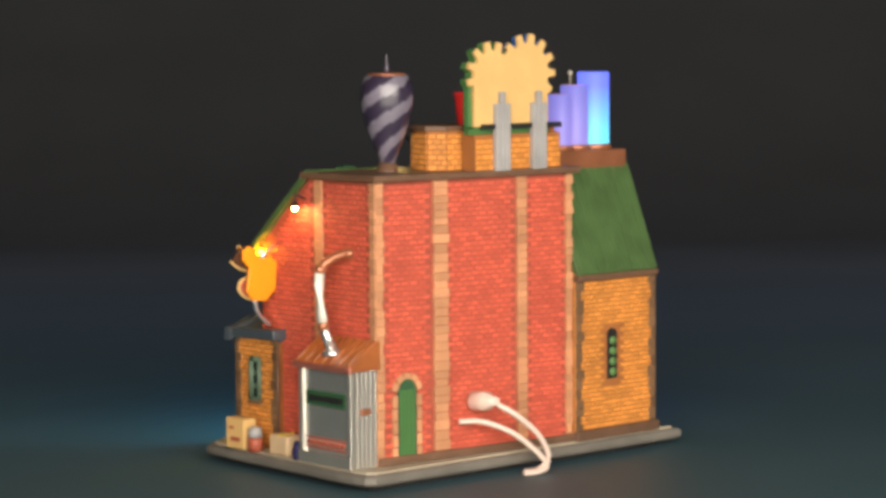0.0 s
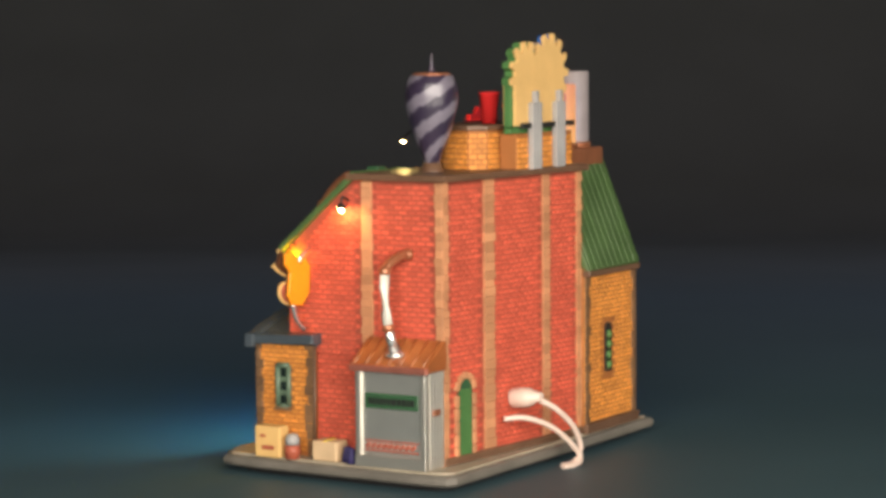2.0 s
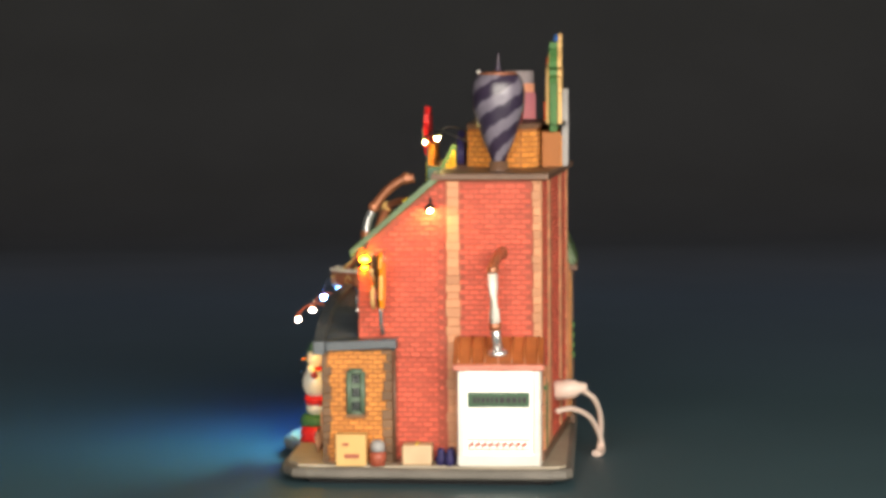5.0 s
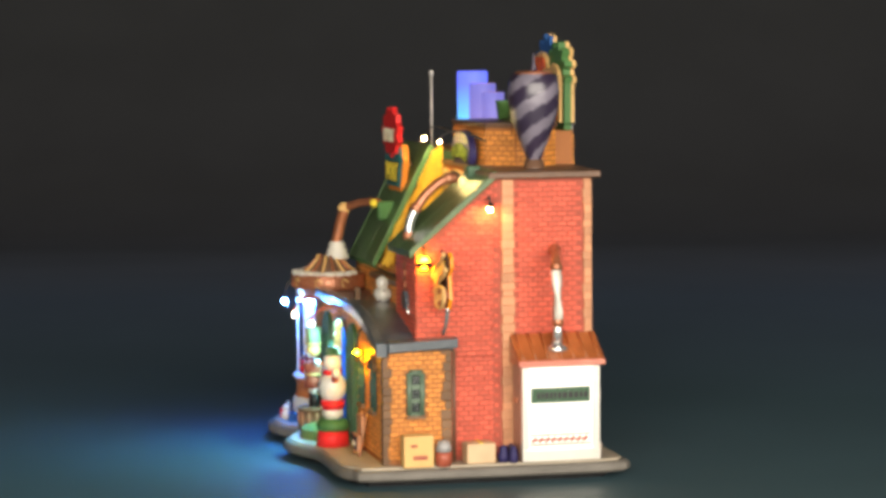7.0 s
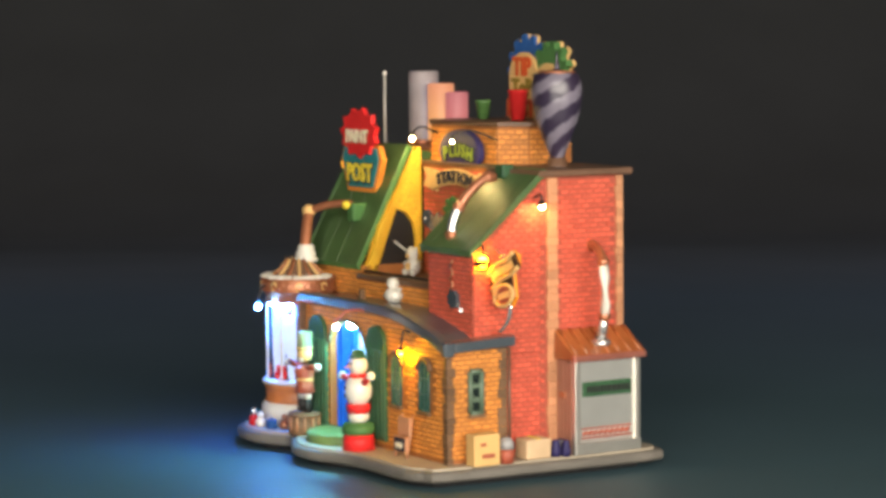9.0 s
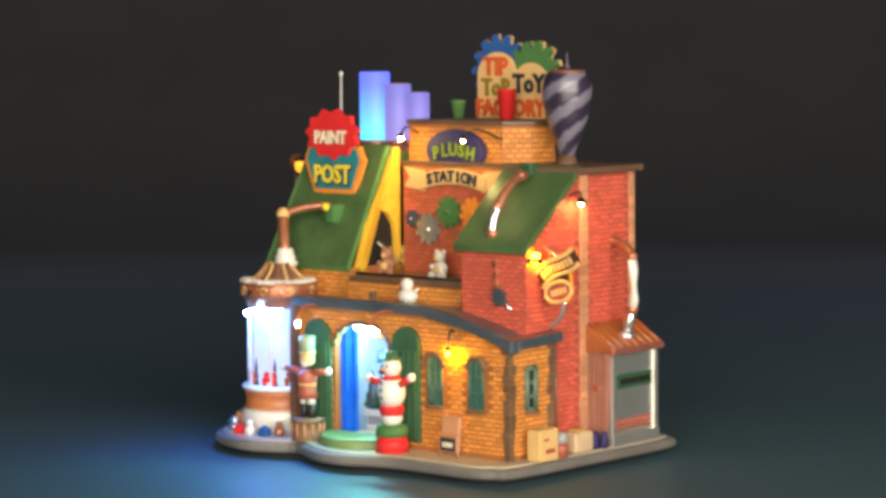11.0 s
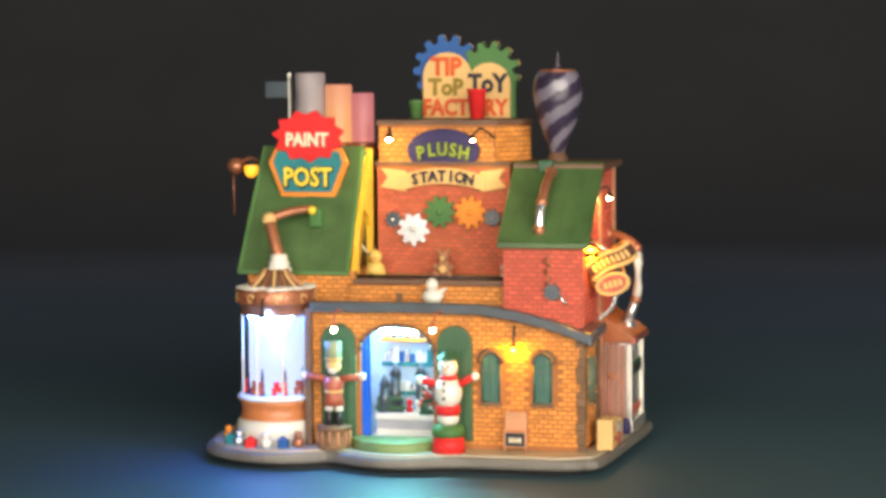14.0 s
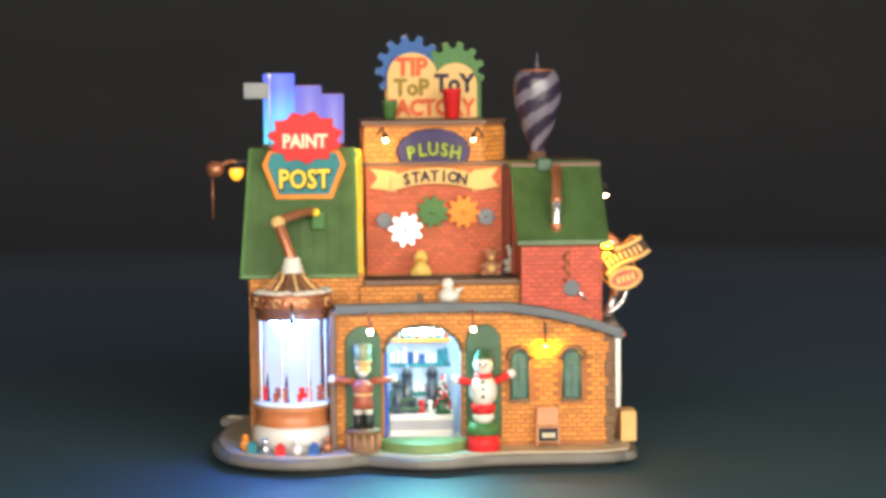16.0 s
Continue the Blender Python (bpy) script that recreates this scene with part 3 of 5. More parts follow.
# ---- shop inside the arched opening ----
def shop():
    bm = bmesh.new()
    box(bm, -27, 16, -14, -12, 10, 78)
    box(bm, 14, 18, -44, -12, 10, 78)
    box(bm, -29, 18, -44, -12, 74, 76)
    box(bm, -29, -27.2, -41, -12, 10, 74)
    sh = part("shop_interior", bm, INTERIOR, house, "pale blue shop interior behind the arched opening")
    bm = bmesh.new()
    box(bm, -27.2, -24.4, -41, -28, 10, 74)
    for y in (-38, -31):
        box(bm, -24.3, -23.2, y - 1.2, y + 1.2, 12, 72, 0.2)
    for z in (22, 34, 46, 58):
        box(bm, -24.5, -23.7, -40, -28.5, z, z + 1.2)
    part("side_panel", bm, BLUELIT, sh, "bright blue panelled side of the shop")
    bm = bmesh.new()
    box(bm, -20, 9, -30, -18, 72, 73.5)
    part("light_panel", bm, LIGHTBOX, sh, "bright bluish light panel")
    # added source, bright on its front face only, to tint the table teal
    bm = bmesh.new()
    box(bm, -15, 4, -40.4, -39.2, 67.2, 68.4)
    for f in bm.faces:
        f.material_index = int(f.calc_center_median().y > -40.3)
    part("led_strip", bm, [GLOWSTRIP, SLATE], sh, "added strip that casts the teal glow on the table")
    bm = bmesh.new()
    box(bm, -21, 10, -20, -14.2, 60, 61.6, 0.3)
    part("shelf", bm, ORANGE, sh, "orange upper shelf")
    for i in range(8):
        bm = bmesh.new()
        lathe(bm, (-18 + 3.7 * i, -17, 61.6), [(1.3, 0), (1.5, 2), (0.7, 4 + i % 3), (0.1, 5 + i % 3)], seg=8)
        part("bottle", bm, (SILVER, PURPLE, TEAL, DULLRED)[i % 4], sh)
    for x, y, h in ((-17.5, -24, 14), (-12.5, -21, 19), (0.5, -19, 19)):
        bm = bmesh.new()
        cone(bm, (x, y, 24), 3.0, 2.6, h, 12)
        cone(bm, (x, y, 24 + h), 3.4, 0.6, 6, 12)
        part("display_stand", bm, SLATE, sh, "dark toy tower on the counter")
    bm = bmesh.new()
    box(bm, -22, 11, -27, -15, 20.6, 24, 0.5)
    box(bm, -22, 11, -25, -15, 12, 15.4, 0.5)
    part("counter", bm, WHITE, sh, "white shop counter")
    bm = bmesh.new()
    box(bm, -21.5, 10.5, -24.4, -15.4, 15.4, 20.6)
    part("counter_front", bm, GREY, sh, "grey band of the counter")
    bm = bmesh.new()
    box(bm, -22, -6, -26.4, -24.2, 25.4, 27.6, 0.4)
    box(bm, -21, -8, -25.6, -24.6, 30.5, 32.4, 0.4)
    for x in (-20.6, -14.2, -8.2):
        box(bm, x - 0.5, x + 0.5, -25.6, -24.6, 24, 32.4)
    part("toy_rack", bm, DOORGREEN, sh, "dark green rack on the counter")
    bm = bmesh.new()
    box(bm, -21, 10, -17, -14.2, 32, 34, 0.3)
    box(bm, -21, 10, -17, -14.2, 47, 49, 0.3)
    part("shelf", bm, TEAL, sh, "teal shelves")
    rnd = random.Random(8)
    for i in range(20):
        x, z = -19.5 + 3.0 * (i % 10), (34, 49)[i // 10]
        bm = bmesh.new()
        box(bm, x - 1.2, x + 1.2, -17, -14.6, z, z + rnd.uniform(4, 10), 0.3)
        part("toy_box", bm, rnd.choice([BLUEPAINT, TEAL, INTERIOR, SILVER, WHITE, WHITE]), sh)
    for i in range(7):
        bm = bmesh.new()
        cone(bm, (-19 + 4.6 * i, -21, 24), 1.8, 1.0, 4)
        ball(bm, (-19 + 4.6 * i, -21, 29), 1.7)
        part("toy_figure", bm, rnd.choice([REDPAINT, WHITE, NAVY]), sh)
    bm = bmesh.new()
    for z, r1, r2, h in ((24, 4.8, 2.6, 8), (30, 3.8, 1.8, 8), (36, 2.8, 0.2, 9)):
        cone(bm, (5.5, -25, z), r1, r2, h, 12)
    tree = part("small_tree", bm, DOORGREEN, sh, "small decorated christmas tree on the counter")
    rnd = random.Random(41)
    for mat, name in ((WHITE, "snow_tuft"), (REDPAINT, "bauble")):
        bm = bmesh.new()
        for i in range(22):
            h = rnd.uniform(0, 1)
            a, r = rnd.uniform(180, 360), 4.6 * (1 - 0.86 * h)
            ball(bm, (5.5 + r * math.cos(radians(a)), -25 + r * math.sin(radians(a)), 25 + 18 * h), rnd.uniform(0.6, 1.0), seg=6)
        part(name, bm, mat, tree)
    # floor and the round step before it
    bm = bmesh.new()
    box(bm, -25, 14, -43, -12, 10, 12.5)
    part("shop_floor", bm, WHITE, sh)
    bm = bmesh.new()
    lathe(bm, (-5.5, -44, 10), [(23, 0), (23, 4.3), (22, 5), (0.1, 5)], seg=24, a0=180, a1=360)
    part("step", bm, STEPGREEN, house, "round green step before the shop opening")
    # arched reveal and pilasters
    bm = bmesh.new()
    for a, b in zip(DOOR[2:], DOOR[3:]):
        tube(bm, [(a[0], -45.6, a[1]), (b[0], -45.6, b[1])], 1.1, seg=8)
    part("arch_moulding", bm, BROWN, front_wall)
    for x in (-35.5, 25):
        bm = bmesh.new()
        prism(bm, arch(x, 14, 72, 9.0), -47.5, -44.4, axis="y", bevel=0.6)
        niche = part("niche_panel", bm, DOORGREEN, house, "dark green arched panel beside the shop opening")
        bm = bmesh.new()
        for k in (-6, -2, 2, 6):
            box(bm, x + k - 1.4, x + k + 1.4, -48.2, -47.2, 16, 60, 0.4)
        part("plank", bm, DOORGREEN, niche)
    return sh


shop_ob = shop()


# ---- left building with the mansard roof ----
def left_building():
    bm = bmesh.new()
    box(bm, -92, -34, -18, 73, 10, 96)
    wall = part("paint_house_wall", bm, YEL_JOINT, house, "ochre brick house wall with dark stone corners")
    bricks("ochre_brickwork", (-34.0, 73), (-92, 73), 13, 95, YEL, wall, course=2.3, length=4.8,
           holes=[[(22, 36), (32, 36), (32, 68), (22, 68)]])
    bricks("ochre_brickwork", (-92, 73), (-92, -18), 13, 95, YEL, wall, course=2.3, length=4.8)
    bricks("ochre_brickwork", (-92, -18), (-34, -18), 80, 97, YEL, wall, course=2.3, length=4.8)
    rnd = random.Random(31)
    for cx in (-36.5, -91.5):
        z = 10
        while z < 94:
            h = rnd.uniform(3.5, 6.5)
            w = rnd.uniform(1.8, 4.5)
            bm = bmesh.new()
            if cx > -50:
                box(bm, -36 - w, -34.6, 72.6, 74.2, z, z + h, 0.4)
            else:
                box(bm, -93, -92 + w, 72 - rnd.uniform(1, 3), 74.2, z, z + h, 0.4)
            part("quoin", bm, DARKSTONE, wall)
            z += h + 0.1
    bm = bmesh.new()
    box(bm, -95, -34, 70, 75.4, 9.8, 15, 0.8)
    part("plinth", bm, BROWN, wall)
    # narrow window with a green vine of balls
    m = Matrix.Translation((-61, 73, 0)) @ Matrix.Rotation(radians(180), 4, "Z")
    bm = bmesh.new()
    prism(bm, arch(0, 40, 66, 3.4), -0.9, 0.4, axis="y")
    part("window", bm_turn(bm, m), BLACK, wall, "narrow dark back window with green bars")
    for i in range(4):
        bm = bmesh.new()
        ball(bm, (0, -1.2, 43.5 + 5.4 * i), 2.5, s=(1, 0.5, 0.9), seg=10)
        part("pane", bm_turn(bm, m), GREEN_EDGE, wall)
    # roof: front slope, back slope, the brick gable with its arch
    slope_roof("mansard_roof", -95.5, -38, -19, 95, 13, 158, 2.2, GREEN, "dark green glazed steep roof", 8, GREEN_EDGE)
    for ob in [o for o in house.children if o.name.startswith("mansard_roof")]:
        for o in (ob, *ob.children):
            for v in o.data.vertices:
                k = (v.co.z / M - 94) / 66
                v.co.x += max(0.0, (-v.co.x / M - 36) / 61) * (k * 5 - 1) * M
    bm = bmesh.new()
    prism(bm, [(76, 95), (73, 93.5), (50, 149), (54, 150.5)], -92, -34.6, axis="x", bevel=0.5)
    ob = part("rear_roof", bm, GREEN, house, "green glazed rear roof slope")
    for i in range(9):
        x = -88.6 + 6.2 * i
        bm = bmesh.new()
        prism(bm, [(76, 95.4), (54, 150.3), (54.9, 150.8), (76.9, 95.8)], x - 2.9, x + 2.8, axis="x", bevel=0.25)
        part("roof_panel", bm, GREEN, ob)
    bm = bmesh.new()
    box(bm, -92.5, -34, 71, 77, 91.8, 95, 0.6)
    part("eave_board", bm, BROWN, ob)
    bm = bmesh.new()
    prism(bm, [(-16, 95), (13, 156), (52, 149), (74, 95)], -88, -86, axis="x")
    prism(bm, [(12, 152), (53, 147), (53, 150), (12, 157)], -88, -36, axis="x")
    g1 = part("gable_end", bm, GREEN, house, "green painted end of the steep roof")
    bm = bmesh.new()
    prism(bm, [(-18, 93), (-11, 93), (-11, 110), (-9, 117), (-4, 123), (2, 125.4), (8, 123), (12.5, 117), (14, 110), (14, 93), (17, 93), (17, 158), (14, 158)], -37, -34, axis="x")
    g2 = part("side_gable", bm, GOLD, house, "yellow brick gable with a dark arched opening")
    bricks("gable_ochre_brickwork", (-34, -17), (-34, 16), 94, 158, GOLD, g2, keep=[(-2, 88), (34, 88), (34, 161), (28.5, 160)], holes=[arch(18.5, 80, 125.6, 12.9)], course=2.3, length=2.3)
    # black block just behind the opening imitates the shade of a hollow
    bm = bmesh.new()
    prism(bm, [(-11.5, 92), (-11.5, 104), (-7, 113), (-2, 122.5), (2, 126), (15, 126), (15.5, 92)], -40, -37.3, axis="x")
    part("dark_recess", bm, BLACK, g2, "black block that imitates the shade inside the arch")
    bm = bmesh.new()
    tube(bm, [(-36.0, 1, 108), (-34.4, 9, 102), (-33.4, 16.5, 96)], 0.5, seg=6)
    part("rod", bm, WHITE, g2, "thin white rod across the arch")
    # platform for the light tubes
    bm = bmesh.new()
    box(bm, -90, -38, 30, 56, 146, 157, 0.8)
    part("tube_platform", bm, COPPER, house, "copper-red platform under the light tubes")
    return wall


left_wall = left_building()


# ---- second-floor band and conveyor ledge, plush tower ----
def tower():
    foot = [(-32, 22.5), (31, 23.0), (41, 36), (44, 50), (38, 57.5), (-30, 63), (-33, 60)]
    bm = bmesh.new()
    prism(bm, [(-31.5, 17), (40, 17), (40, 25.8), (-31.5, 25.8)], 78, 149)
    prism(bm, foot, 149, 170)
    box(bm, -31.4, 39.8, 25.9, 34, 140, 149)
    t = part("tower_wall", bm, YEL_JOINT, house, "brick tower with ochre top and red lower front")
    bricks("tower_red_brickwork", (-31.5, 17), (40, 17), 92, 148, RED, t, course=2.3, length=4.6, deep=0.3)
    for a, b in zip(foot, foot[1:] + foot[:1]):
        bricks("tower_brickwork", a, b, 150.5, 169, YEL, t, course=2.6, length=4.6)
    bm = bmesh.new()
    prism(bm, [(p[0] * 1.04 + .1, (p[1] - 38) * 1.05 + 38) for p in foot], 170, 172.5, bevel=0.6)
    part("tower_roof", bm, BROWN, t, "brown tower roof slab")
    bm = bmesh.new()
    box(bm, -32.5, 41, 16.0, 26, 149.1, 150.8, 0.4)
    part("tower_ledge", bm, BROWN, t, "brown ledge over the red front")
    # ochre band under the ledge
    bm = bmesh.new()
    box(bm, -36, 46, -22, -18, 78, 90)
    box(bm, -36, 46, -18, 15, 84, 88)
    b = part("band_wall", bm, YEL_JOINT, house, "ochre brick band under the conveyor ledge")
    bricks("band_brickwork", (-36, -22), (46, -22), 80, 90, YEL, b, course=2.3, length=4.8)
    bm = bmesh.new()
    box(bm, -34, 46, -24, -18, 90, 92.6, 0.6)
    box(bm, -33, 45, -18, 15, 88, 90.5)
    part("conveyor", bm, BROWN, house, "dark conveyor ledge before the tower")
    for y in (-19,):
        bm = bmesh.new()
        tube(bm, [(-33, y, 93.6), (45, y, 93.6)], 0.7)
        part("conveyor_rail", bm, BLACK, house, "black conveyor rail")
    return t


tower_wall = tower()


# ---- round bay with the lit shop window ----
TC = (-71.0, -38.0)


def bay():
    x, y = TC
    bm = bmesh.new()
    lathe(bm, (x, y, 10), [(20.5, 0), (20.5, 10.5), (19.5, 12), (17, 12.4), (17, 12.5), (0.1, 12.5)], mi=0)
    b = part("bay_base", bm, WHITE, house, "snowy white round base of the shop bay")
    bm = bmesh.new()
    lathe(bm, (x, y, 22), [(18.0, 0), (18.8, 0.5), (18.8, 1.6), (18.2, 2.2), (18.3, 7.4), (18.9, 8.2), (18.9, 9.6), (18.0, 10), (0.1, 10)])
    part("terracotta_ring", bm, TERRACOTTA, b, "terracotta-painted ring under the window")
    bm = bmesh.new()
    lathe(bm, (x, y, 32), [(17, 0), (20, 0.3), (20.4, 1.4), (19.6, 2.6), (16, 2.8), (0.1, 2.9)])
    part("snowy_sill", bm, WHITE, b, "snow-covered white sill")
    bm = bmesh.new()
    lathe(bm, (x, y, 34.6), [(14.2, 0), (14.2, 41)], seg=36)
    part("light_drum", bm, WINLIGHT, b, "bright bluish-white lit window drum")
    # added source tucked under the cornice; its short arc throws blue onto the table
    bm = bmesh.new()
    lathe(bm, (x, y, 74.2), [(16.6, 1.2), (16.4, 0.1), (15.2, 0.1), (15.0, 1.2)], seg=20, a0=228, a1=318)
    part("led_ring", bm, GLOWRING, b, "added strip that casts the blue glow on the table")
    bm = bmesh.new()
    rnd2 = random.Random(77)
    for i in range(64):
        a = radians(rnd2.uniform(200, 400))
        r = rnd2.uniform(15.0, 18.4)
        ball(bm, (x + r * math.cos(a), y + r * math.sin(a), 89.5), 2.1, s=(1.3, 1.3, rnd2.uniform(0.35, 0.7)), seg=8)
    part("snow_edge", bm, WHITE, b, "white snow along the bay cornice")
    for i, a in enumerate(range(160, 390, 46)):
        t = radians(a)
        px, py = x + 17.3 * math.cos(t), y + 17.3 * math.sin(t)
        bm = bmesh.new()
        lathe(bm, (px, py, 34), [(1.0, 0), (0.6, 2), (0.55, 18), (0.9, 19.5), (0.55, 21), (0.6, 40), (1.0, 42)], seg=8)
        part("window_post", bm, WHITE, b)
    for i, a in enumerate((203, 247, 292, 336)):
        t = radians(a)
        px, py = x + 15.6 * math.cos(t), y + 15.6 * math.sin(t)
        bm = bmesh.new()
        m = Matrix.Translation((px, py, 34.8)) @ Matrix.Rotation(t + math.pi / 2, 4, "Z")
        box(bm, -4.0, 4.0, -1.0, 1.0, 2.0, 4.6, 0.8, m=m)
        box(bm, 1.0, 3.6, -0.9, 0.9, 4.2, 7.4, 0.5, m=m)
        for k in (-2.6, 2.6):
            ball(bm, m @ Vector((k, 0, 1.4)), 1.4, seg=8)
        ball(bm, m @ Vector((-1.4, 0, 6.2)), 1.7, seg=8)
        part("window_toy", bm, DULLRED if i % 2 else REDPAINT, b, "red toy in the shop window")
        bm = bmesh.new()
        q = t + 0.2
        for z, r1, h in ((35, 1.5, 7), (39, 1.2, 6), (43, 0.9, 6)):
            cone(bm, (x + 15.2 * math.cos(q), y + 15.2 * math.sin(q), z), r1, 0.2, h, 8)
        part("window_tree", bm, NAVY, b, "dark blue toy tree in the window")
    bm = bmesh.new()
    lathe(bm, (x, y, 75.5), [(10, 0), (17.8, 0), (18.0, 1), (18.0, 5), (19.4, 5.6), (19.8, 6.4), (19.8, 12.6), (18.8, 13.6), (11, 14.2)])
    top = part("bay_cornice", bm, COPPER, house, "copper-red cornice over the shop bay")
    for i in range(18):
        a = radians(150 + 14 * i)
        bm = bmesh.new()
        tube(bm, [(x + 20.0 * math.cos(a + d), y + 20.0 * math.sin(a + d), 84.8 + h) for d, h in
                  [(0.09 * math.cos(2 * math.pi * k / 9), 2.1 * math.sin(2 * math.pi * k / 9)) for k in range(8)]], 0.5, seg=6)
        part("scroll", bm, CREAM if i % 3 == 1 else COPPER, top)
    for z in (82.2, 88.2):
        bm = bmesh.new()
        tube(bm, [(x + 19.9 * math.cos(radians(6 * k)), y + 19.9 * math.sin(radians(6 * k)), z) for k in range(61)], 0.6, seg=6)
        part("moulding", bm, COPPER, top)
    bm = bmesh.new()
    lathe(bm, (x, y, 89), [(14, 0), (10.6, 3.0), (7.6, 6.2), (6.0, 9), (0.1, 9)])
    roof = part("bay_roof", bm, BROWN, house, "low brown bay roof with copper and cream ribs")
    for i in range(14):
        a = radians(360 / 14 * i)
        bm = bmesh.new()
        tube(bm, [(x + r * math.cos(a), y + r * math.sin(a), 89 + z + 0.5) for r, z in ((15, -0.4), (10.6, 3.0), (7.6, 6.2), (6.0, 9))], 0.8, seg=6)
        part("rib", bm, CREAM if i % 2 else COPPER, roof)
    # chimney pipe: collar, leaning pipe, elbow and arm into the roof
    bm = bmesh.new()
    lathe(bm, (x + 0.5, y + 4.5, 96.6), [(6.4, 0), (6.8, 1.6), (5.2, 2.8), (5.6, 4.8), (4.4, 6), (4.6, 8), (3.4, 9.4)])
    part("pipe_collar", bm, WHITE, roof, "pale stepped pipe collar")
    bm = bmesh.new()
    tube(bm, curve_points([(-70.5, -34, 104), (-74, -31, 114), (-77, -28, 121.5)], 5), 3.0)
    part("pipe", bm, COPPER, roof)
    bm = bmesh.new()
    ball(bm, (-77.4, -27.6, 123), 3.7)
    part("elbow", bm, CREAM, roof)
    bm = bmesh.new()
    tube(bm, curve_points([(-77, -27, 123.5), (-68, -21, 126.6), (-59.5, -14, 127.5), (-57, -11, 125)], 5), [2.2] * 15 + [2.0])
    part("pipe_arm", bm, COPPER, roof)
    bm = bmesh.new()
    box(bm, -60.5, -53.5, -14, -4, 118, 128, 1.2)
    part("pipe_box", bm, GREENPAINT, roof, "green pipe inlet box on the roof")
    bm = bmesh.new()
    ball(bm, (-58, -15.5, 127), 2.3)
    part("lamp", bm, LETTERYEL, roof)
    # corner post right of the bay and hanging cool bulb
    bm = bmesh.new()
    box(bm, -52.5, -49, -50, -40, 10, 80, 0.6)
    part("corner_post", bm, BROWN, house, "brown corner post beside the bay")
    gooseneck((-71.5, -52, 84), (-71, -60, 84.5), (-70.8, -62.6, 74.3), BULBCOOL, 1.4)
    # small things on the base round the bay
    rnd = random.Random(12)
    for i, (a, mt) in enumerate(((195, ORANGE), (215, TEAL), (236, SILVER), (255, REDPAINT), (274, WHITE), (294, BLUEPAINT), (312, COPPER))):
        t = radians(a)
        px, py = x + 25.0 * math.cos(t), y + 25.0 * math.sin(t)
        bm = bmesh.new()
        if i % 2:
            box(bm, px - 2.6, px + 2.6, py - 2.2, py + 2.2, 9.8, 14.5, 0.5)
            box(bm, px - 0.5, px + 0.5, py - 2.5, py + 2.5, 9.9, 14.8)
            ball(bm, (px, py, 15.2), 1.0, s=(1.4, 1, 0.7), seg=8)
        else:
            ball(bm, (px, py, 12.4), 2.9, seg=10)
            ball(bm, (px, py, 16.3), 1.9, seg=10)
        part("gift" if i % 2 else "toy_figure", bm, mt, base_ob, "small painted present on the snowy base" if i % 2 else "small painted toy on the snowy base")


def gooseneck(a, b, c, bulb, r=1.2, paint=None, hood=0.9):
    """A small lamp: arm from the wall at a by b to its bulb at c, under a bell shade that comes down to hood over c."""
    bm = bmesh.new()
    tube(bm, curve_points([a, b, (c[0], c[1], c[2] + hood + 2.2)], 5), 0.55, seg=6)
    w = r * (1.35 if hood > 0 else 1.9)
    lathe(bm, (c[0], c[1], c[2] + hood), [(w - 0.25, 0), (w, 0), (w * 0.75, 1.5), (0.7, 2.6 - min(hood, 0)), (0.1, 2.7 - min(hood, 0)), (0.1, 2.3 - min(hood, 0)), (w * 0.7 - 0.2, 1.3)], seg=12, a1=358.5)
    lamp = part("gooseneck_lamp", bm, paint or BLACK, house, "small red gooseneck lamp with glowing bulb" if paint else "small black gooseneck lamp with glowing bulb")
    bm = bmesh.new()
    ball(bm, c, r, seg=10, s=(1, 1, 1.2))
    part("bulb", bm, bulb, lamp)


bay()
gooseneck((55.9, -45, 71), (56, -49, 72), (55.9, -50.6, 61.5), BULBWARM, 1.2, hood=0.2)
gooseneck((-33, -45, 78), (-33, -58, 80), (-32.5, -64.5, 71.2), BULBSOFT, 1.25, DULLRED)
gooseneck((19, -45, 78), (19, -58, 80), (18.6, -66, 72), BULBSOFT, 1.25, DULLRED)
gooseneck((-26, 28, 163), (-23, 11, 169), (-21.6, 4, 163.5), BULBWHITE, 1.2, hood=0.0)
gooseneck((32, 28, 161), (27, 9, 168.5), (23.9, 0.5, 163.5), BULBWHITE, 1.0, hood=-0.4)
gooseneck((87, -24, 114), (90.5, -24.4, 115), (90.2, -24.6, 107.4), BULBAMBER, 2.5, hood=-1.8)
gooseneck((87, 7.6, 137), (93, 7.6, 139), (94.0, 7.6, 133.8), BULBPEACH, 1.5, hood=-0.6)
gooseneck((-92, 9, 152), (-97, 9.5, 153), (-98.8, 9.4, 147.0), BULBGLOBE, 3.9, hood=2.2)


# ---- signs ----
def star(x, z, n, r0, r1, squash=1.0, turn=0.0):
    return [(x + (r1 if i % 2 else r0) * math.cos(math.pi * i / n + turn), z + (r1 if i % 2 else r0) * squash * math.sin(math.pi * i / n + turn)) for i in range(2 * n)]


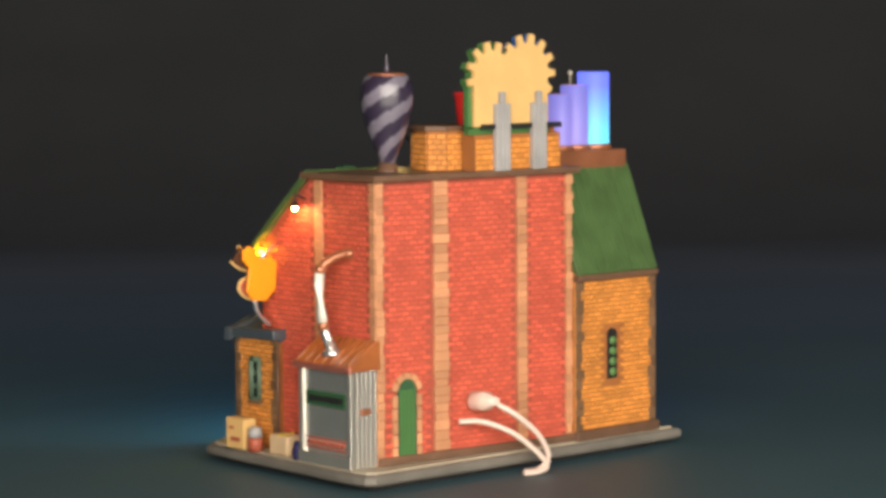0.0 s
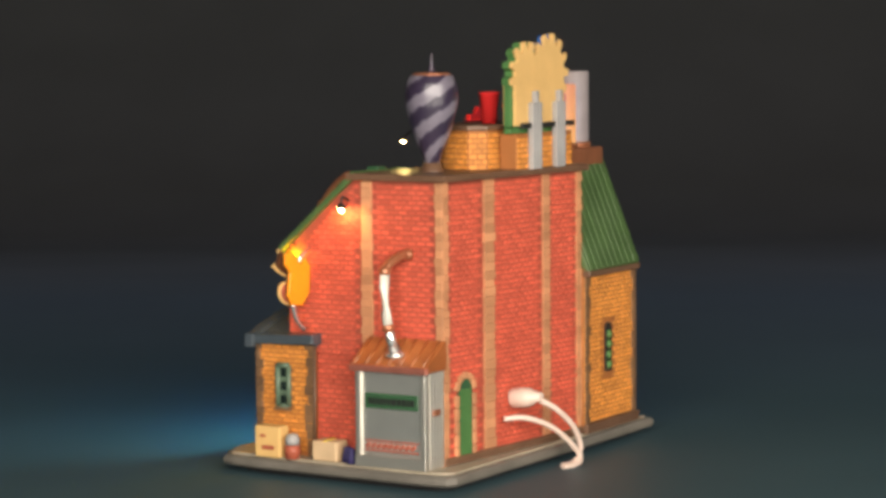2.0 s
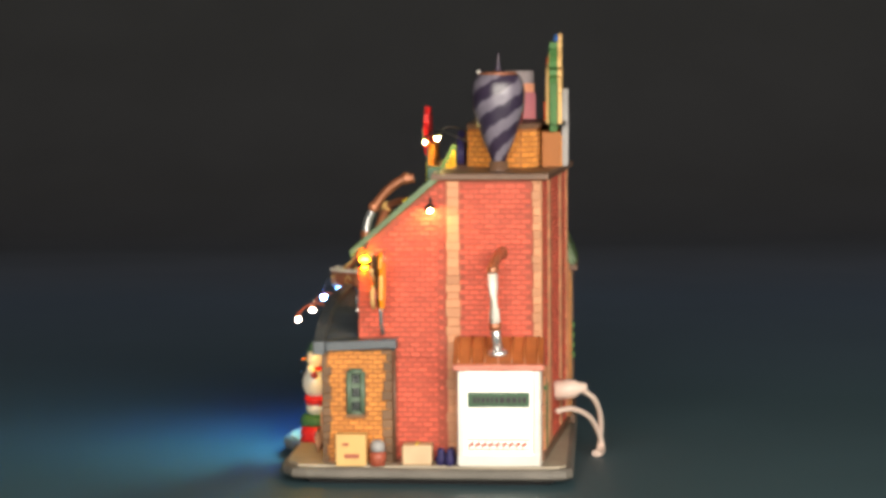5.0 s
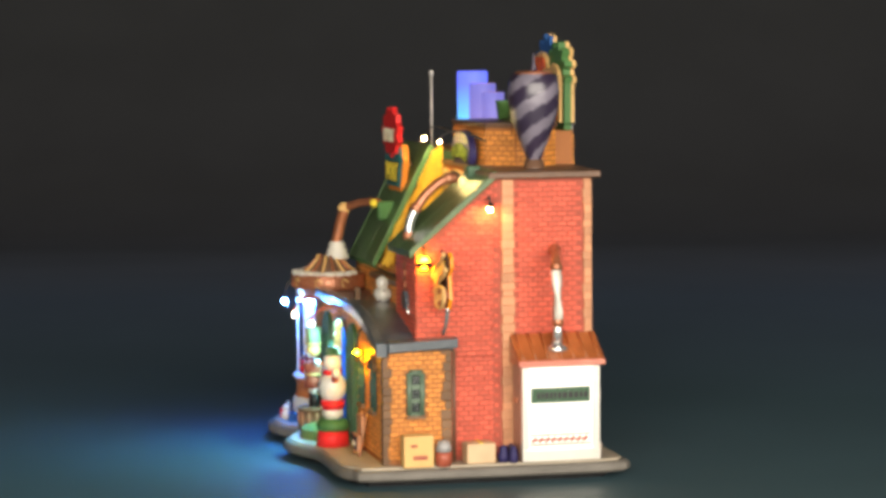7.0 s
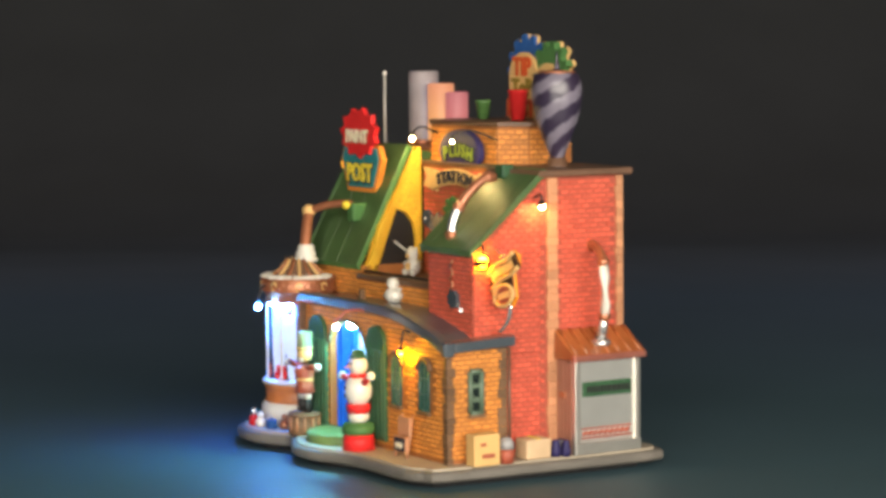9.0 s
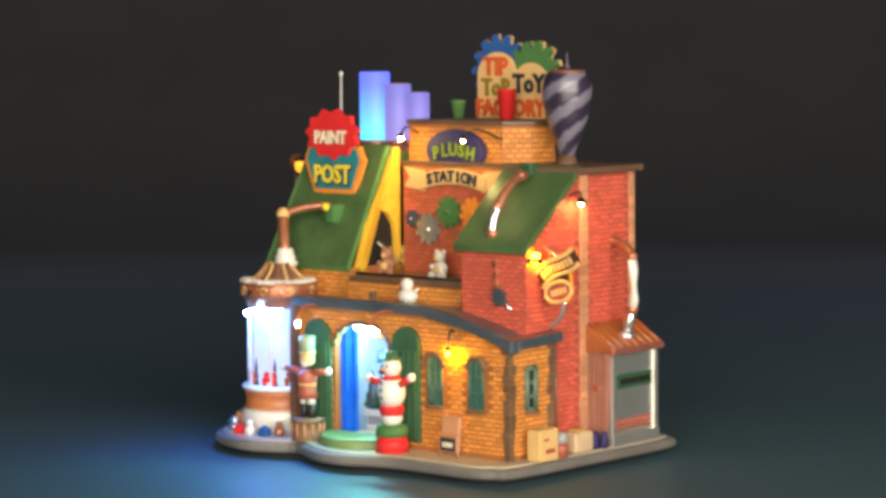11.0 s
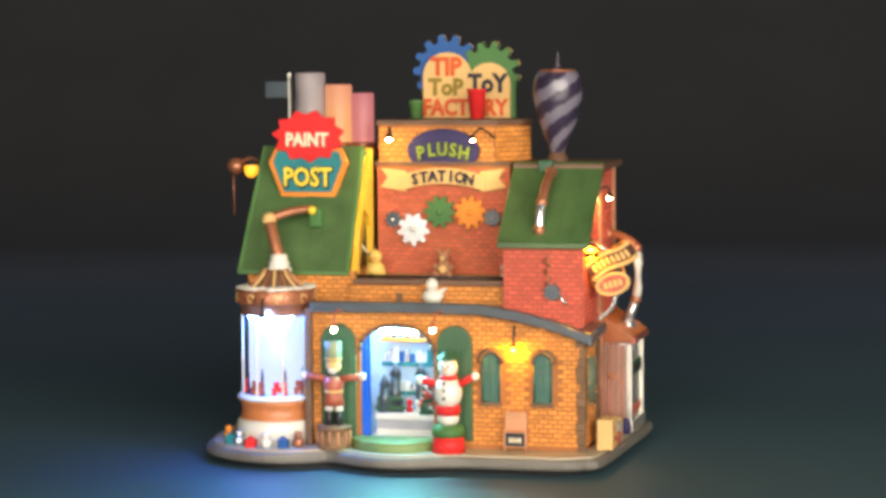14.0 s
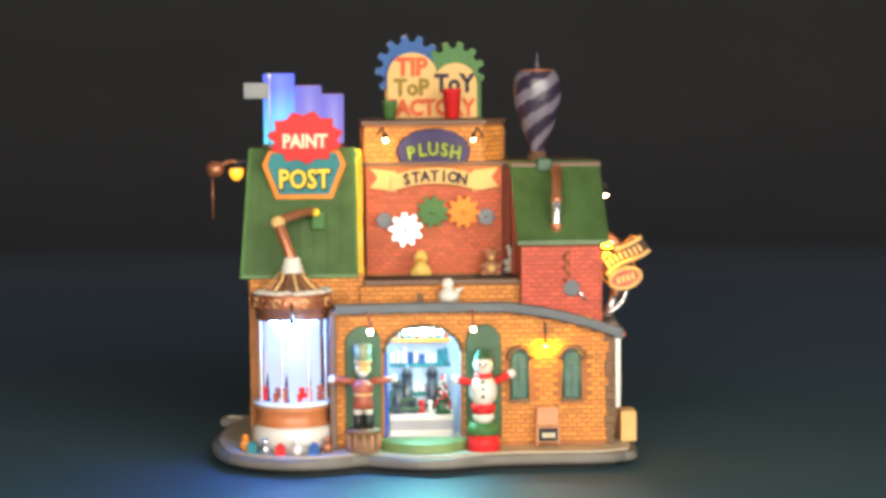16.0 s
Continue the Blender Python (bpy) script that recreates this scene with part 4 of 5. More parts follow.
def paint_post_sign():
    bm = bmesh.new()
    prism(bm, [(-82, 158.5), (-85.5, 151), (-78.5, 133), (-49.5, 133), (-42, 151), (-45.5, 158.5)], -2.6, 0.9, axis="y", bevel=0.7)
    s = part("paint_post_sign", bm, ORANGE, house, "teal and orange shop sign with red starburst")
    bm = bmesh.new()
    prism(bm, [(-80.5, 157), (-82.6, 151.2), (-76.6, 135.8), (-51.2, 135.8), (-45, 151.2), (-47, 157)], -3.4, -2.2, axis="y", bevel=0.3)
    part("board", bm, TEAL, s)
    words("letter_shadow", "POST", 13.5, facing(-63.6, -3.5, 142.9), LETTERDARK, s, 0.3, 0.82, 0.085)
    words("lettering", "POST", 13.5, facing(-63.8, -3.8, 143.2), LETTERYEL, s, 0.6, 0.82)
    bm = bmesh.new()
    prism(bm, star(-63, 165, 11, 20.0, 16.4, 0.70, 0.2), -5.2, -2.2, axis="y", bevel=0.6)
    b = part("starburst", bm, REDPAINT, s, "bright red starburst board")
    words("letter_shadow", "PAINT", 9.5, facing(-63.1, -5.3, 162.7), DULLRED, b, 0.2, 0.86, 0.075)
    words("lettering", "PAINT", 9.5, facing(-63.4, -5.6, 163), LETTERWHITE, b, 0.5, 0.86)
    for x in (-74, -54):
        bm = bmesh.new()
        tube(bm, [(x, 0, 150), (x, 8, 146)], 1.0)
        part("bracket", bm, BROWN, s)


def tower_sign():
    ring = [(x * 19.4 + 4.2, z * 11.6 + 156.6) for x, z in [(math.cos(2 * math.pi * i / 32), math.sin(2 * math.pi * i / 32)) for i in range(32)]]
    bm = bmesh.new()
    prism(bm, [(x, z if z > 150 else 150 + (z - 150) * 0.25) for x, z in ring], 16.5, 20.4, axis="y", bevel=0.7)
    s = part("oval_sign", bm, NAVY, house, "navy oval sign with yellow-green letters")
    lime = material("lime_letter_paint", (0.24, 0.32, 0.04), 0.5, spec=0.15)
    for i, c in enumerate("PLUSH"):
        u = (i - 2) / 2.0
        words("letter_shadow", c, 9.4, facing(4.2 + 11.6 * u, 16.3, 157.0 - 1.9 * u * u, roll=-9 * u), LETTERDARK, s, 0.3, 0.9, 0.08)
        words("letter", c, 9.4, facing(4.0 + 11.6 * u, 16.0, 157.2 - 1.9 * u * u, roll=-9 * u), lime, s, 0.5, 0.9)
    bm = bmesh.new()
    top, low = [], []
    for i in range(21):
        u = -1 + i / 10
        top.append((4.4 + 23 * u, 147.6 - 4.0 * u * u))
        low.append((4.4 + 23 * u, 139.4 - 4.0 * u * u))
    prism(bm, low + top[::-1], 13.6, 15.6, axis="y", bevel=0.4)
    b = part("banner", bm, CREAM, house, "cream ribbon banner with dark letters")
    for sgn in (-1, 1):
        bm = bmesh.new()
        e = [(4.4 + sgn * 20, 135), (4.4 + sgn * 34, 137.5), (4.4 + sgn * 30, 142.5), (4.4 + sgn * 33.5, 147.5), (4.4 + sgn * 20, 146)]
        prism(bm, e, 15.0, 16.8, axis="y", bevel=0.4)
        part("banner_tail", bm, CREAM, b)
    for i, c in enumerate("STATION"):
        u = (i - 3) / 3.0
        words("letter", c, 8.0, facing(4.4 + 14.6 * u, 13.2, 143.4 - 1.7 * u * u, roll=-8 * u), LETTERDARK, b, 0.4, 0.92, 0.04)


GEARS = []


def gear(x, z, r, teeth, mat, label, rate, hub=LETTERDARK):
    bm = bmesh.new()
    prism(bm, cog(0, 0, r, teeth, r * 0.34), -1.0, 1.0, axis="y")
    g = part("gear", bm, mat, house, label)
    bm = bmesh.new()
    lathe(bm, (0, 0, 0), [(r * 0.24, -0.6), (r * 0.24, 0.6), (0.1, 0.9)], seg=12)
    part("hub", bm_turn(bm, Matrix.Translation((0, -1.3, 0)) @ Matrix.Rotation(radians(90), 4, "X")), hub, g)
    GEARS.append((g, x, z, rate))


def factory_sign():
    # two posts at the back
    for x in (14, -11):
        bm = bmesh.new()
        for k in (-2.6, 0, 2.6):
            box(bm, x + k * 1.25 - 1.5, x + k * 1.25 + 1.5, 70 - abs(k) * 0.1, 73, 150, 189 - abs(k) * 2.2, 0.5)
        part("sign_post", bm, GREY, house, "grey fluted post behind the roof sign")
    bm = bmesh.new()
    box(bm, -27, 27, 69.5, 72, 170.6, 173.2, 0.4)
    part("crossbar", bm, BLACK, house, "dark crossbar behind the roof sign")
    bm = bmesh.new()
    box(bm, -28, 30, 60, 69.5, 150, 168, 0.4)
    block = part("sign_block", bm, YEL_JOINT, house, "ochre brick block under the roof sign")
    bricks("sign_brickwork", (30, 69.5), (-28, 69.5), 150.5, 168, YEL, block, course=2.6, length=4.6)
    # cream back plate in the outline of the two cogs
    left, right = cog(-5.5, 198.5, 14.2, 13, 4.6), cog(18.5, 197, 12.2, 12, 4.4)
    bm = bmesh.new()
    prism(bm, left, 68.0, 69.8, axis="y")
    prism(bm, right, 68.1, 69.9, axis="y")
    box(bm, -19, 31, 68.2, 70.0, 172, 198)
    s = part("factory_sign", bm, CREAM, house, "big roof sign of two cogs with cream boards")
    bm = bmesh.new()
    prism(bm, cog(-5.5, 198.5, 15.0, 13, 3.6), 65.9, 67.9, axis="y")
    part("cog", bm, BLUEPAINT, s, "blue cog behind the lettered board")
    bm = bmesh.new()
    prism(bm, cog(18.5, 197, 13.0, 12, 3.4), 63.9, 67.9, axis="y")
    box(bm, 28.5, 33, 63.9, 67.9, 170, 195, 0.5)
    box(bm, -22, 33, 63.9, 67.9, 168, 172.5, 0.5)
    part("cog", bm, GREENPAINT, s, "green cog behind the lettered board")
    bm = bmesh.new()
    arc = lambda x, r, z: [(x + r * math.cos(math.pi * i / 12), z + r * 0.95 * math.sin(math.pi * i / 12)) for i in range(13)]
    prism(bm, [(-18, 172)] + [(9, 172)] + arc(-4.5, 13.5, 195), 62.7, 65.0, axis="y", bevel=0.4)
    prism(bm, [(7, 172)] + [(30.5, 172)] + arc(18.8, 11.7, 191), 62.1, 63.8, axis="y", bevel=0.4)
    b = part("board", bm, CREAM, s, "cream lettered boards")
    words("lettering", "TIP", 13.4, facing(-4.8, 62.4, 199.6), LETTERRED, b, 0.5, 0.92, 0.04)
    words("lettering", "ToP", 12.4, facing(-5, 62.4, 188.6), material("olive_letter_paint", (0.26, 0.18, 0.03), 0.5, spec=0.15), b, 0.5, 0.92, 0.04)
    words("lettering", "ToY", 13.6, facing(18.2, 61.7, 190.6), LETTERDARK, b, 0.5, 0.88, 0.04)
    words("lettering", "FACTORY", 12.2, facing(5.5, 61.5, 177.6), LETTERRED, b, 0.5, 0.86, 0.04)


paint_post_sign()
tower_sign()
factory_sign()
gear(-22, 120.6, 3.4, 8, SLATE, "small dark gear with pale hub", 24, SILVER)
gear(-10.9, 115.6, 6.6, 9, SILVER, "silver gear on the tower wall", -12, SILVER)
gear(3.2, 124.8, 6.4, 10, GREENPAINT, "green gear on the tower wall", 12, GREEN_EDGE)
gear(19.5, 124.6, 6.4, 10, ORANGE, "orange gear on the tower wall", -12, ORANGE)
gear(31.4, 122, 3.6, 8, SLATE, "small dark gear with pale hub", 22, SILVER)


def gold_sign():
    # an amber back plate with two raised lettered bands, standing off the wall
    bm = bmesh.new()
    out = [(88, 104), (92, 108), (97, 106), (100, 110), (105, 113.5), (109, 111.5), (109, 106.5), (105, 102.5), (106, 97), (107, 91), (103, 86), (95, 85.5), (89, 91)]
    prism(bm, out, -16.4, -14.6, axis="y", bevel=0.5)
    s = part("hanging_sign", bm, AMBER, house, "amber hanging sign with cream lettered ribbon and oval")
    bm = bmesh.new()
    prism(bm, [(98 + (x - 98) * 0.94, 98 + (z - 98) * 0.94) for x, z in out], -17.2, -16.4, axis="y", bevel=0.3)
    part("front_plate", bm, SIGNBROWN, s, "dark brown front of the sign")
    # upper ribbon, wavy along its length
    t = Matrix.Translation((99.5, -18.6, 103.4)) @ Matrix.Rotation(radians(-33), 4, "Y")
    wave = [(-13 + 1.3 * i, 1.3 * math.sin(0.28 * i)) for i in range(21)]
    bm = bmesh.new()
    prism(bm, [(x, z - 4.2) for x, z in wave] + [(x, z + 4.2) for x, z in wave[::-1]], -0.6, 1.2, axis="y", bevel=0.3)
    part("ribbon", bm_turn(bm, t), SIGNBROWN, s)
    for k in (-4, 4):
        bm = bmesh.new()
        tube(bm, [(x, -0.8, z + k) for x, z in wave], 1.15, seg=8)
        part("trim", bm_turn(bm, t), CREAM, s, "raised cream edge")
    bm = bmesh.new()
    for x, z in wave[3:18:2]:
        box(bm, x - 0.8, x + 0.8, -1.3, -0.5, z - 2.0, z + 2.0)
    part("bar", bm_turn(bm, t), CREAM, s)
    # lower oval
    t = Matrix.Translation((100.5, -18.8, 91.6)) @ Matrix.Rotation(radians(-16), 4, "Y")
    ring = [(8.2 * math.cos(2 * math.pi * k / 24), 5.0 * math.sin(2 * math.pi * k / 24)) for k in range(24)]
    bm = bmesh.new()
    prism(bm, ring, -0.4, 1.2, axis="y", bevel=0.3)
    part("oval", bm_turn(bm, t), DULLRED, s, "dull red oval")
    bm = bmesh.new()
    tube(bm, [(x, -0.6, z) for x, z in ring + ring[:1]], 1.0, seg=8)
    part("trim", bm_turn(bm, t), CREAM, s, "raised cream edge")
    bm = bmesh.new()
    for i in range(4):
        box(bm, -4.6 + 2.6 * i, -3.0 + 2.6 * i, -1.2, -0.3, -1.6, 1.6)
    part("bar", bm_turn(bm, t), CREAM, s)
    bm = bmesh.new()
    tube(bm, curve_points([(102, -16, 87), (99, -16, 79), (92, -16, 73)], 5), 1.1)
    part("bracket", bm, SILVER, s)
    bm = bmesh.new()
    tube(bm, [(88, -15.5, 113), (94, -15.5, 110), (98, -15.5, 107)], 1.0, seg=8)
    part("arm", bm, SILVER, s)


gold_sign()


# ---- roof things ----
STRIPE = [(3.2, 0), (4.4, 4), (7.4, 11), (10.6, 20), (12.6, 29), (13.0, 35), (12.3, 40), (11.0, 43), (10.6, 44)]


def ornament():
    bm = bmesh.new()
    seg = 48
    rings = []
    prof = [(float(np.interp(z, [p[1] for p in STRIPE], [p[0] for p in STRIPE])), z) for z in np.linspace(0, 44, 40)]
    for r, z in prof:
        rings.append([bm.verts.new((r * math.cos(2 * math.pi * i / seg), r * math.sin(2 * math.pi * i / seg), z)) for i in range(seg)])
    for j, (a, b) in enumerate(zip(rings, rings[1:])):
        for i in range(seg):
            f = bm.faces.new((a[i], a[(i + 1) % seg], b[(i + 1) % seg], b[i]))
            f.smooth = True
            f.material_index = int((i / seg * 3 - j / 39 * 3.1) % 1 > 0.54)
    bm.faces.new(rings[-1])
    bm.faces.new(rings[0][::-1])
    o = part("striped_ornament", bm, [PURPLE, LILAC], house, "dark purple and lilac spiral-striped tapering ornament")
    o.location = (61 * M, 39.5 * M, 153.5 * M)
    bm = bmesh.new()
    lathe(bm, (0, 0, 43.6), [(9.4, 0), (9.6, 0.8), (8.8, 1.6), (0.1, 1.8)])
    part("rim", bm, COPPER, o, "orange rim")
    bm = bmesh.new()
    lathe(bm, (0, 0, 45), [(2.0, 0), (1.2, 3), (0.7, 5), (0.45, 9), (0.1, 10)], seg=10)
    part("spike", bm, PURPLE, o)
    bm = bmesh.new()
    lathe(bm, (61, 39.5, 150), [(6.4, 0), (5.2, 1.2), (4.4, 5)], seg=14)
    part("ornament_stand", bm, BROWN, house, "brown stand under the striped ornament")


ornament()


def cups():
    for x, y, mt, lab, r, h in ((15.8, 46, REDPAINT, "red paint cup on the tower", 5.0, 16), (-17.6, 46, GREEN_EDGE, "green paint cup on the tower", 4.0, 10)):
        bm = bmesh.new()
        lathe(bm, (x, y, 172.4), [(r * 0.72, 0), (r, h - 1.4), (r * 1.06, h - 1.2), (r * 1.06, h), (r * .9, h), (r * .86, h - 2), (0.1, h - 2)], seg=18)
        part("paint_cup", bm, mt, house, lab)


cups()
DRUMS = []


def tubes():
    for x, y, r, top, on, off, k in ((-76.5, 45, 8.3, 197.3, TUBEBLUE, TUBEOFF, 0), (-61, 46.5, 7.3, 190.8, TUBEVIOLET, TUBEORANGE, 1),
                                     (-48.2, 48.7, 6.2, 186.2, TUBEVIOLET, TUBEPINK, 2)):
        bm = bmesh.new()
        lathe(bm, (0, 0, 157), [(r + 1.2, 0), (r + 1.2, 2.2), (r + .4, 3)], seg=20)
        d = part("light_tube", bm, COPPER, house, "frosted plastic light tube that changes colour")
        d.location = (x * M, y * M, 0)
        # added two-coloured drum; its turning stands in for the light changing colour
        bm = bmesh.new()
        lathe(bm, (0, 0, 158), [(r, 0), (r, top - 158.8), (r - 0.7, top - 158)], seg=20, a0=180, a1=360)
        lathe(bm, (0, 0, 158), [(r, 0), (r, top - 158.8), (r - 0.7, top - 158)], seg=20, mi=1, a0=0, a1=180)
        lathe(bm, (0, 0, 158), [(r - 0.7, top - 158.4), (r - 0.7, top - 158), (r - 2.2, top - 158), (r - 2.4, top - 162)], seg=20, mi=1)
        c = part("colour_drum", bm, [on, off], d, "added drum that turns to imitate changing light colour")
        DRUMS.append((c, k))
    bm = bmesh.new()
    tube(bm, [(-81.4, 23, 152), (-81.4, 23, 196)], 0.5, seg=6)
    ball(bm, (-81.4, 23, 196.6), 1.3, seg=8)
    part("antenna", bm, WHITE, house, "thin white antenna with a ball tip")
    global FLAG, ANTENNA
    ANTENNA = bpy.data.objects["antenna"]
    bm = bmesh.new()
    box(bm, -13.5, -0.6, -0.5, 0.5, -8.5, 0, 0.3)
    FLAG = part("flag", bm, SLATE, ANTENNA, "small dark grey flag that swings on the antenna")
    bm = bmesh.new()
    ball(bm, (-110, 18, 148), 5.0, s=(1, 1, 0.9))
    tube(bm, curve_points([(-92, 15, 146), (-100, 16, 152), (-108, 18, 150)], 5), 1.2)
    tube(bm, [(-111.5, 18, 145), (-111.5, 18, 122)], 0.4, seg=6)
    part("side_lamp_arm", bm, COPPER, house, "copper lamp arm with a hanging cord")


tubes()


def roof_pipe():
    bm = bmesh.new()
    box(bm, 57.5, 65, 4, 11, 146, 152.5, 0.8)
    o = part("roof_box", bm, DOORGREEN, house, "dark green box on the sloping roof")
    bm = bmesh.new()
    tube(bm, curve_points([(66.5, -2, 147), (66.4, -9, 145.6), (65.4, -17, 139), (64.8, -22, 132)], 5), 2.4)
    part("pipe", bm, COPPER, o)
    bm = bmesh.new()
    tube(bm, curve_points([(64.8, -22, 132.5), (64.4, -25, 126), (64.2, -26, 119)], 5), [2.5] * 10 + [2.8])
    part("pipe_end", bm, SILVER, o, "pale metal pipe end")
    for p in ((66.5, -6, 146.8), (64.8, -22, 132.5), (64.2, -26, 119)):
        bm = bmesh.new()
        ball(bm, p, 3.2, seg=10)
        part("joint", bm, COPPER, o)


roof_pipe()


def red_wall_things():
    bm = bmesh.new()
    prism(bm, cog(0, 0, 3.6, 8, 1.0), -1.0, 1.0, axis="y", m=Matrix.Translation((71.5, -29.6, 88)))
    part("wheel", bm, SLATE, gable_wall, "dark toothed wheel on the red wall")
    bm = bmesh.new()
    tube(bm, [(74, -29.4, 87), (79, -29.6, 82)], 0.9, seg=6)
    part("lever", bm, SILVER, gable_wall)
    bm = bmesh.new()
    for i in range(5):
        tube(bm, [(68 + (2.6 if i % 2 else -0.5), -29.2, 92 + 3 * i), (68 + (-0.5 if i % 2 else 2.6), -29.2, 95 + 3 * i)], 0.7, seg=6)
    part("zigzag", bm, COPPER, gable_wall)


red_wall_things()


# ---- the side shed, pipe, and clutter along the side ----
def shed():
    bm = bmesh.new()
    box(bm, 86, 102, 22, 59, 10, 57, 0.4)
    s = part("side_shed", bm, PEARL, house, "white glazed side shed with copper roof")
    for y0, y1 in ((20.6, 23.8), (57, 60.2)):
        bm = bmesh.new()
        box(bm, 100, 103.4, y0, y1, 10, 57, 0.5)
        part("post", bm, SHEDWHITE, s)
    bm = bmesh.new()
    box(bm, 100, 104, 20.4, 60.4, 10, 16, 0.5)
    part("plinth", bm, SHEDWHITE, s)
    bm = bmesh.new()
    box(bm, 101.6, 102.8, 25.4, 55.4, 38.5, 46, 0.6)
    lab = part("name_board", bm, DOORGREEN, s, "dark green board with unreadable bars")
    bm = bmesh.new()
    rnd = random.Random(4)
    y = 28.0
    while y < 52.5:
        w = rnd.uniform(1.2, 2.4)
        box(bm, 102.6, 103.3, y, y + w, 40.7, 43.8)
        y += w + 0.7
    part("bar", bm, BLACK, lab)
    for i in range(9):
        bm = bmesh.new()
        t = Matrix.Translation((102.2, 27 + 3.2 * i, 20.5)) @ Matrix.Rotation(radians(35), 4, "X")
        box(bm, -0.5, 0.5, -1.5, 1.5, -0.8, 0.8, m=t)
        part("trim_piece", bm, DULLRED, s)
    bm = bmesh.new()
    box(bm, 101.4, 102.5, 25, 55.6, 17.8, 18.5)
    box(bm, 101.4, 102.5, 25, 55.6, 22.6, 23.2)
    part("stripe", bm, DULLRED, s)
    # copper roof
    bm = bmesh.new()
    prism(bm, [(86, 57), (104.4, 57), (105, 60), (97, 65), (88.4, 71), (86, 71)], 18.6, 62, axis="y", bevel=0.6)
    r = part("roof", bm, RUST, s, "glazed rust-brown shed roof")
    bm = bmesh.new()
    box(bm, 103.2, 105.8, 18.2, 62.4, 56.4, 59.8, 0.8)
    part("gutter", bm, GUTTER, r)
    for i in range(7):
        bm = bmesh.new()
        tube(bm, [(104.6, 21 + 6.4 * i, 60.2), (97, 21 + 6.4 * i, 65.4), (88.4, 21 + 6.4 * i, 71.2)], 0.7, seg=6)
        part("roof_rib", bm, RUST, r)
    # slatted end towards the back
    for i in range(5):
        bm = bmesh.new()
        box(bm, 86.4 + 2.75 * i, 88.7 + 2.75 * i, 59.2, 60.9, 10, 62 - 1.3 * i, 0.4)
        part("slat", bm, SHEDWHITE, s)
    bm = bmesh.new()
    box(bm, 92, 98, 60.8, 62, 36, 39, 0.4)
    part("latch", bm, COPPER, s)
    # end towards the front
    for i in range(4):
        bm = bmesh.new()
        box(bm, 87 + 3.3 * i, 89.9 + 3.3 * i, 20.4, 22.1, 10, 60 - 1.4 * i, 0.4)
        part("slat", bm, SHEDBROWN, s)
    bm = bmesh.new()
    box(bm, 91, 96, 19.2, 20.6, 38, 41, 0.4)
    part("latch", bm, COPPER, s)
    # white metal pipe
    bm = bmesh.new()
    tube(bm, curve_points([(86, 42, 112), (93, 40.6, 111.6), (100.5, 38.6, 108), (103, 38, 104)], 5), 2.3)
    p = part("steam_pipe", bm, COPPER, house, "copper and white pipe from wall to shed")
    bm = bmesh.new()
    tube(bm, [(103, 38, 105), (104, 38.2, 97), (103.4, 38.6, 84), (102.4, 39, 78)], 2.5)
    part("pipe", bm, WHITE, p)
    bm = bmesh.new()
    tube(bm, [(102.4, 39, 78), (100, 39.4, 71), (97.6, 40, 66)], [2.4, 2.4, 3.2])
    lathe(bm, (97.6, 40, 63), [(5, 0), (5.2, 2), (3.4, 3.4)], seg=14)
    part("pipe_foot", bm, SILVER, p)
    for q in ((88, 41.8, 112), (103, 38, 105), (102.4, 39, 78)):
        bm = bmesh.new()
        ball(bm, q, 3.1, seg=10)
        part("joint", bm, COPPER, p)


shed()


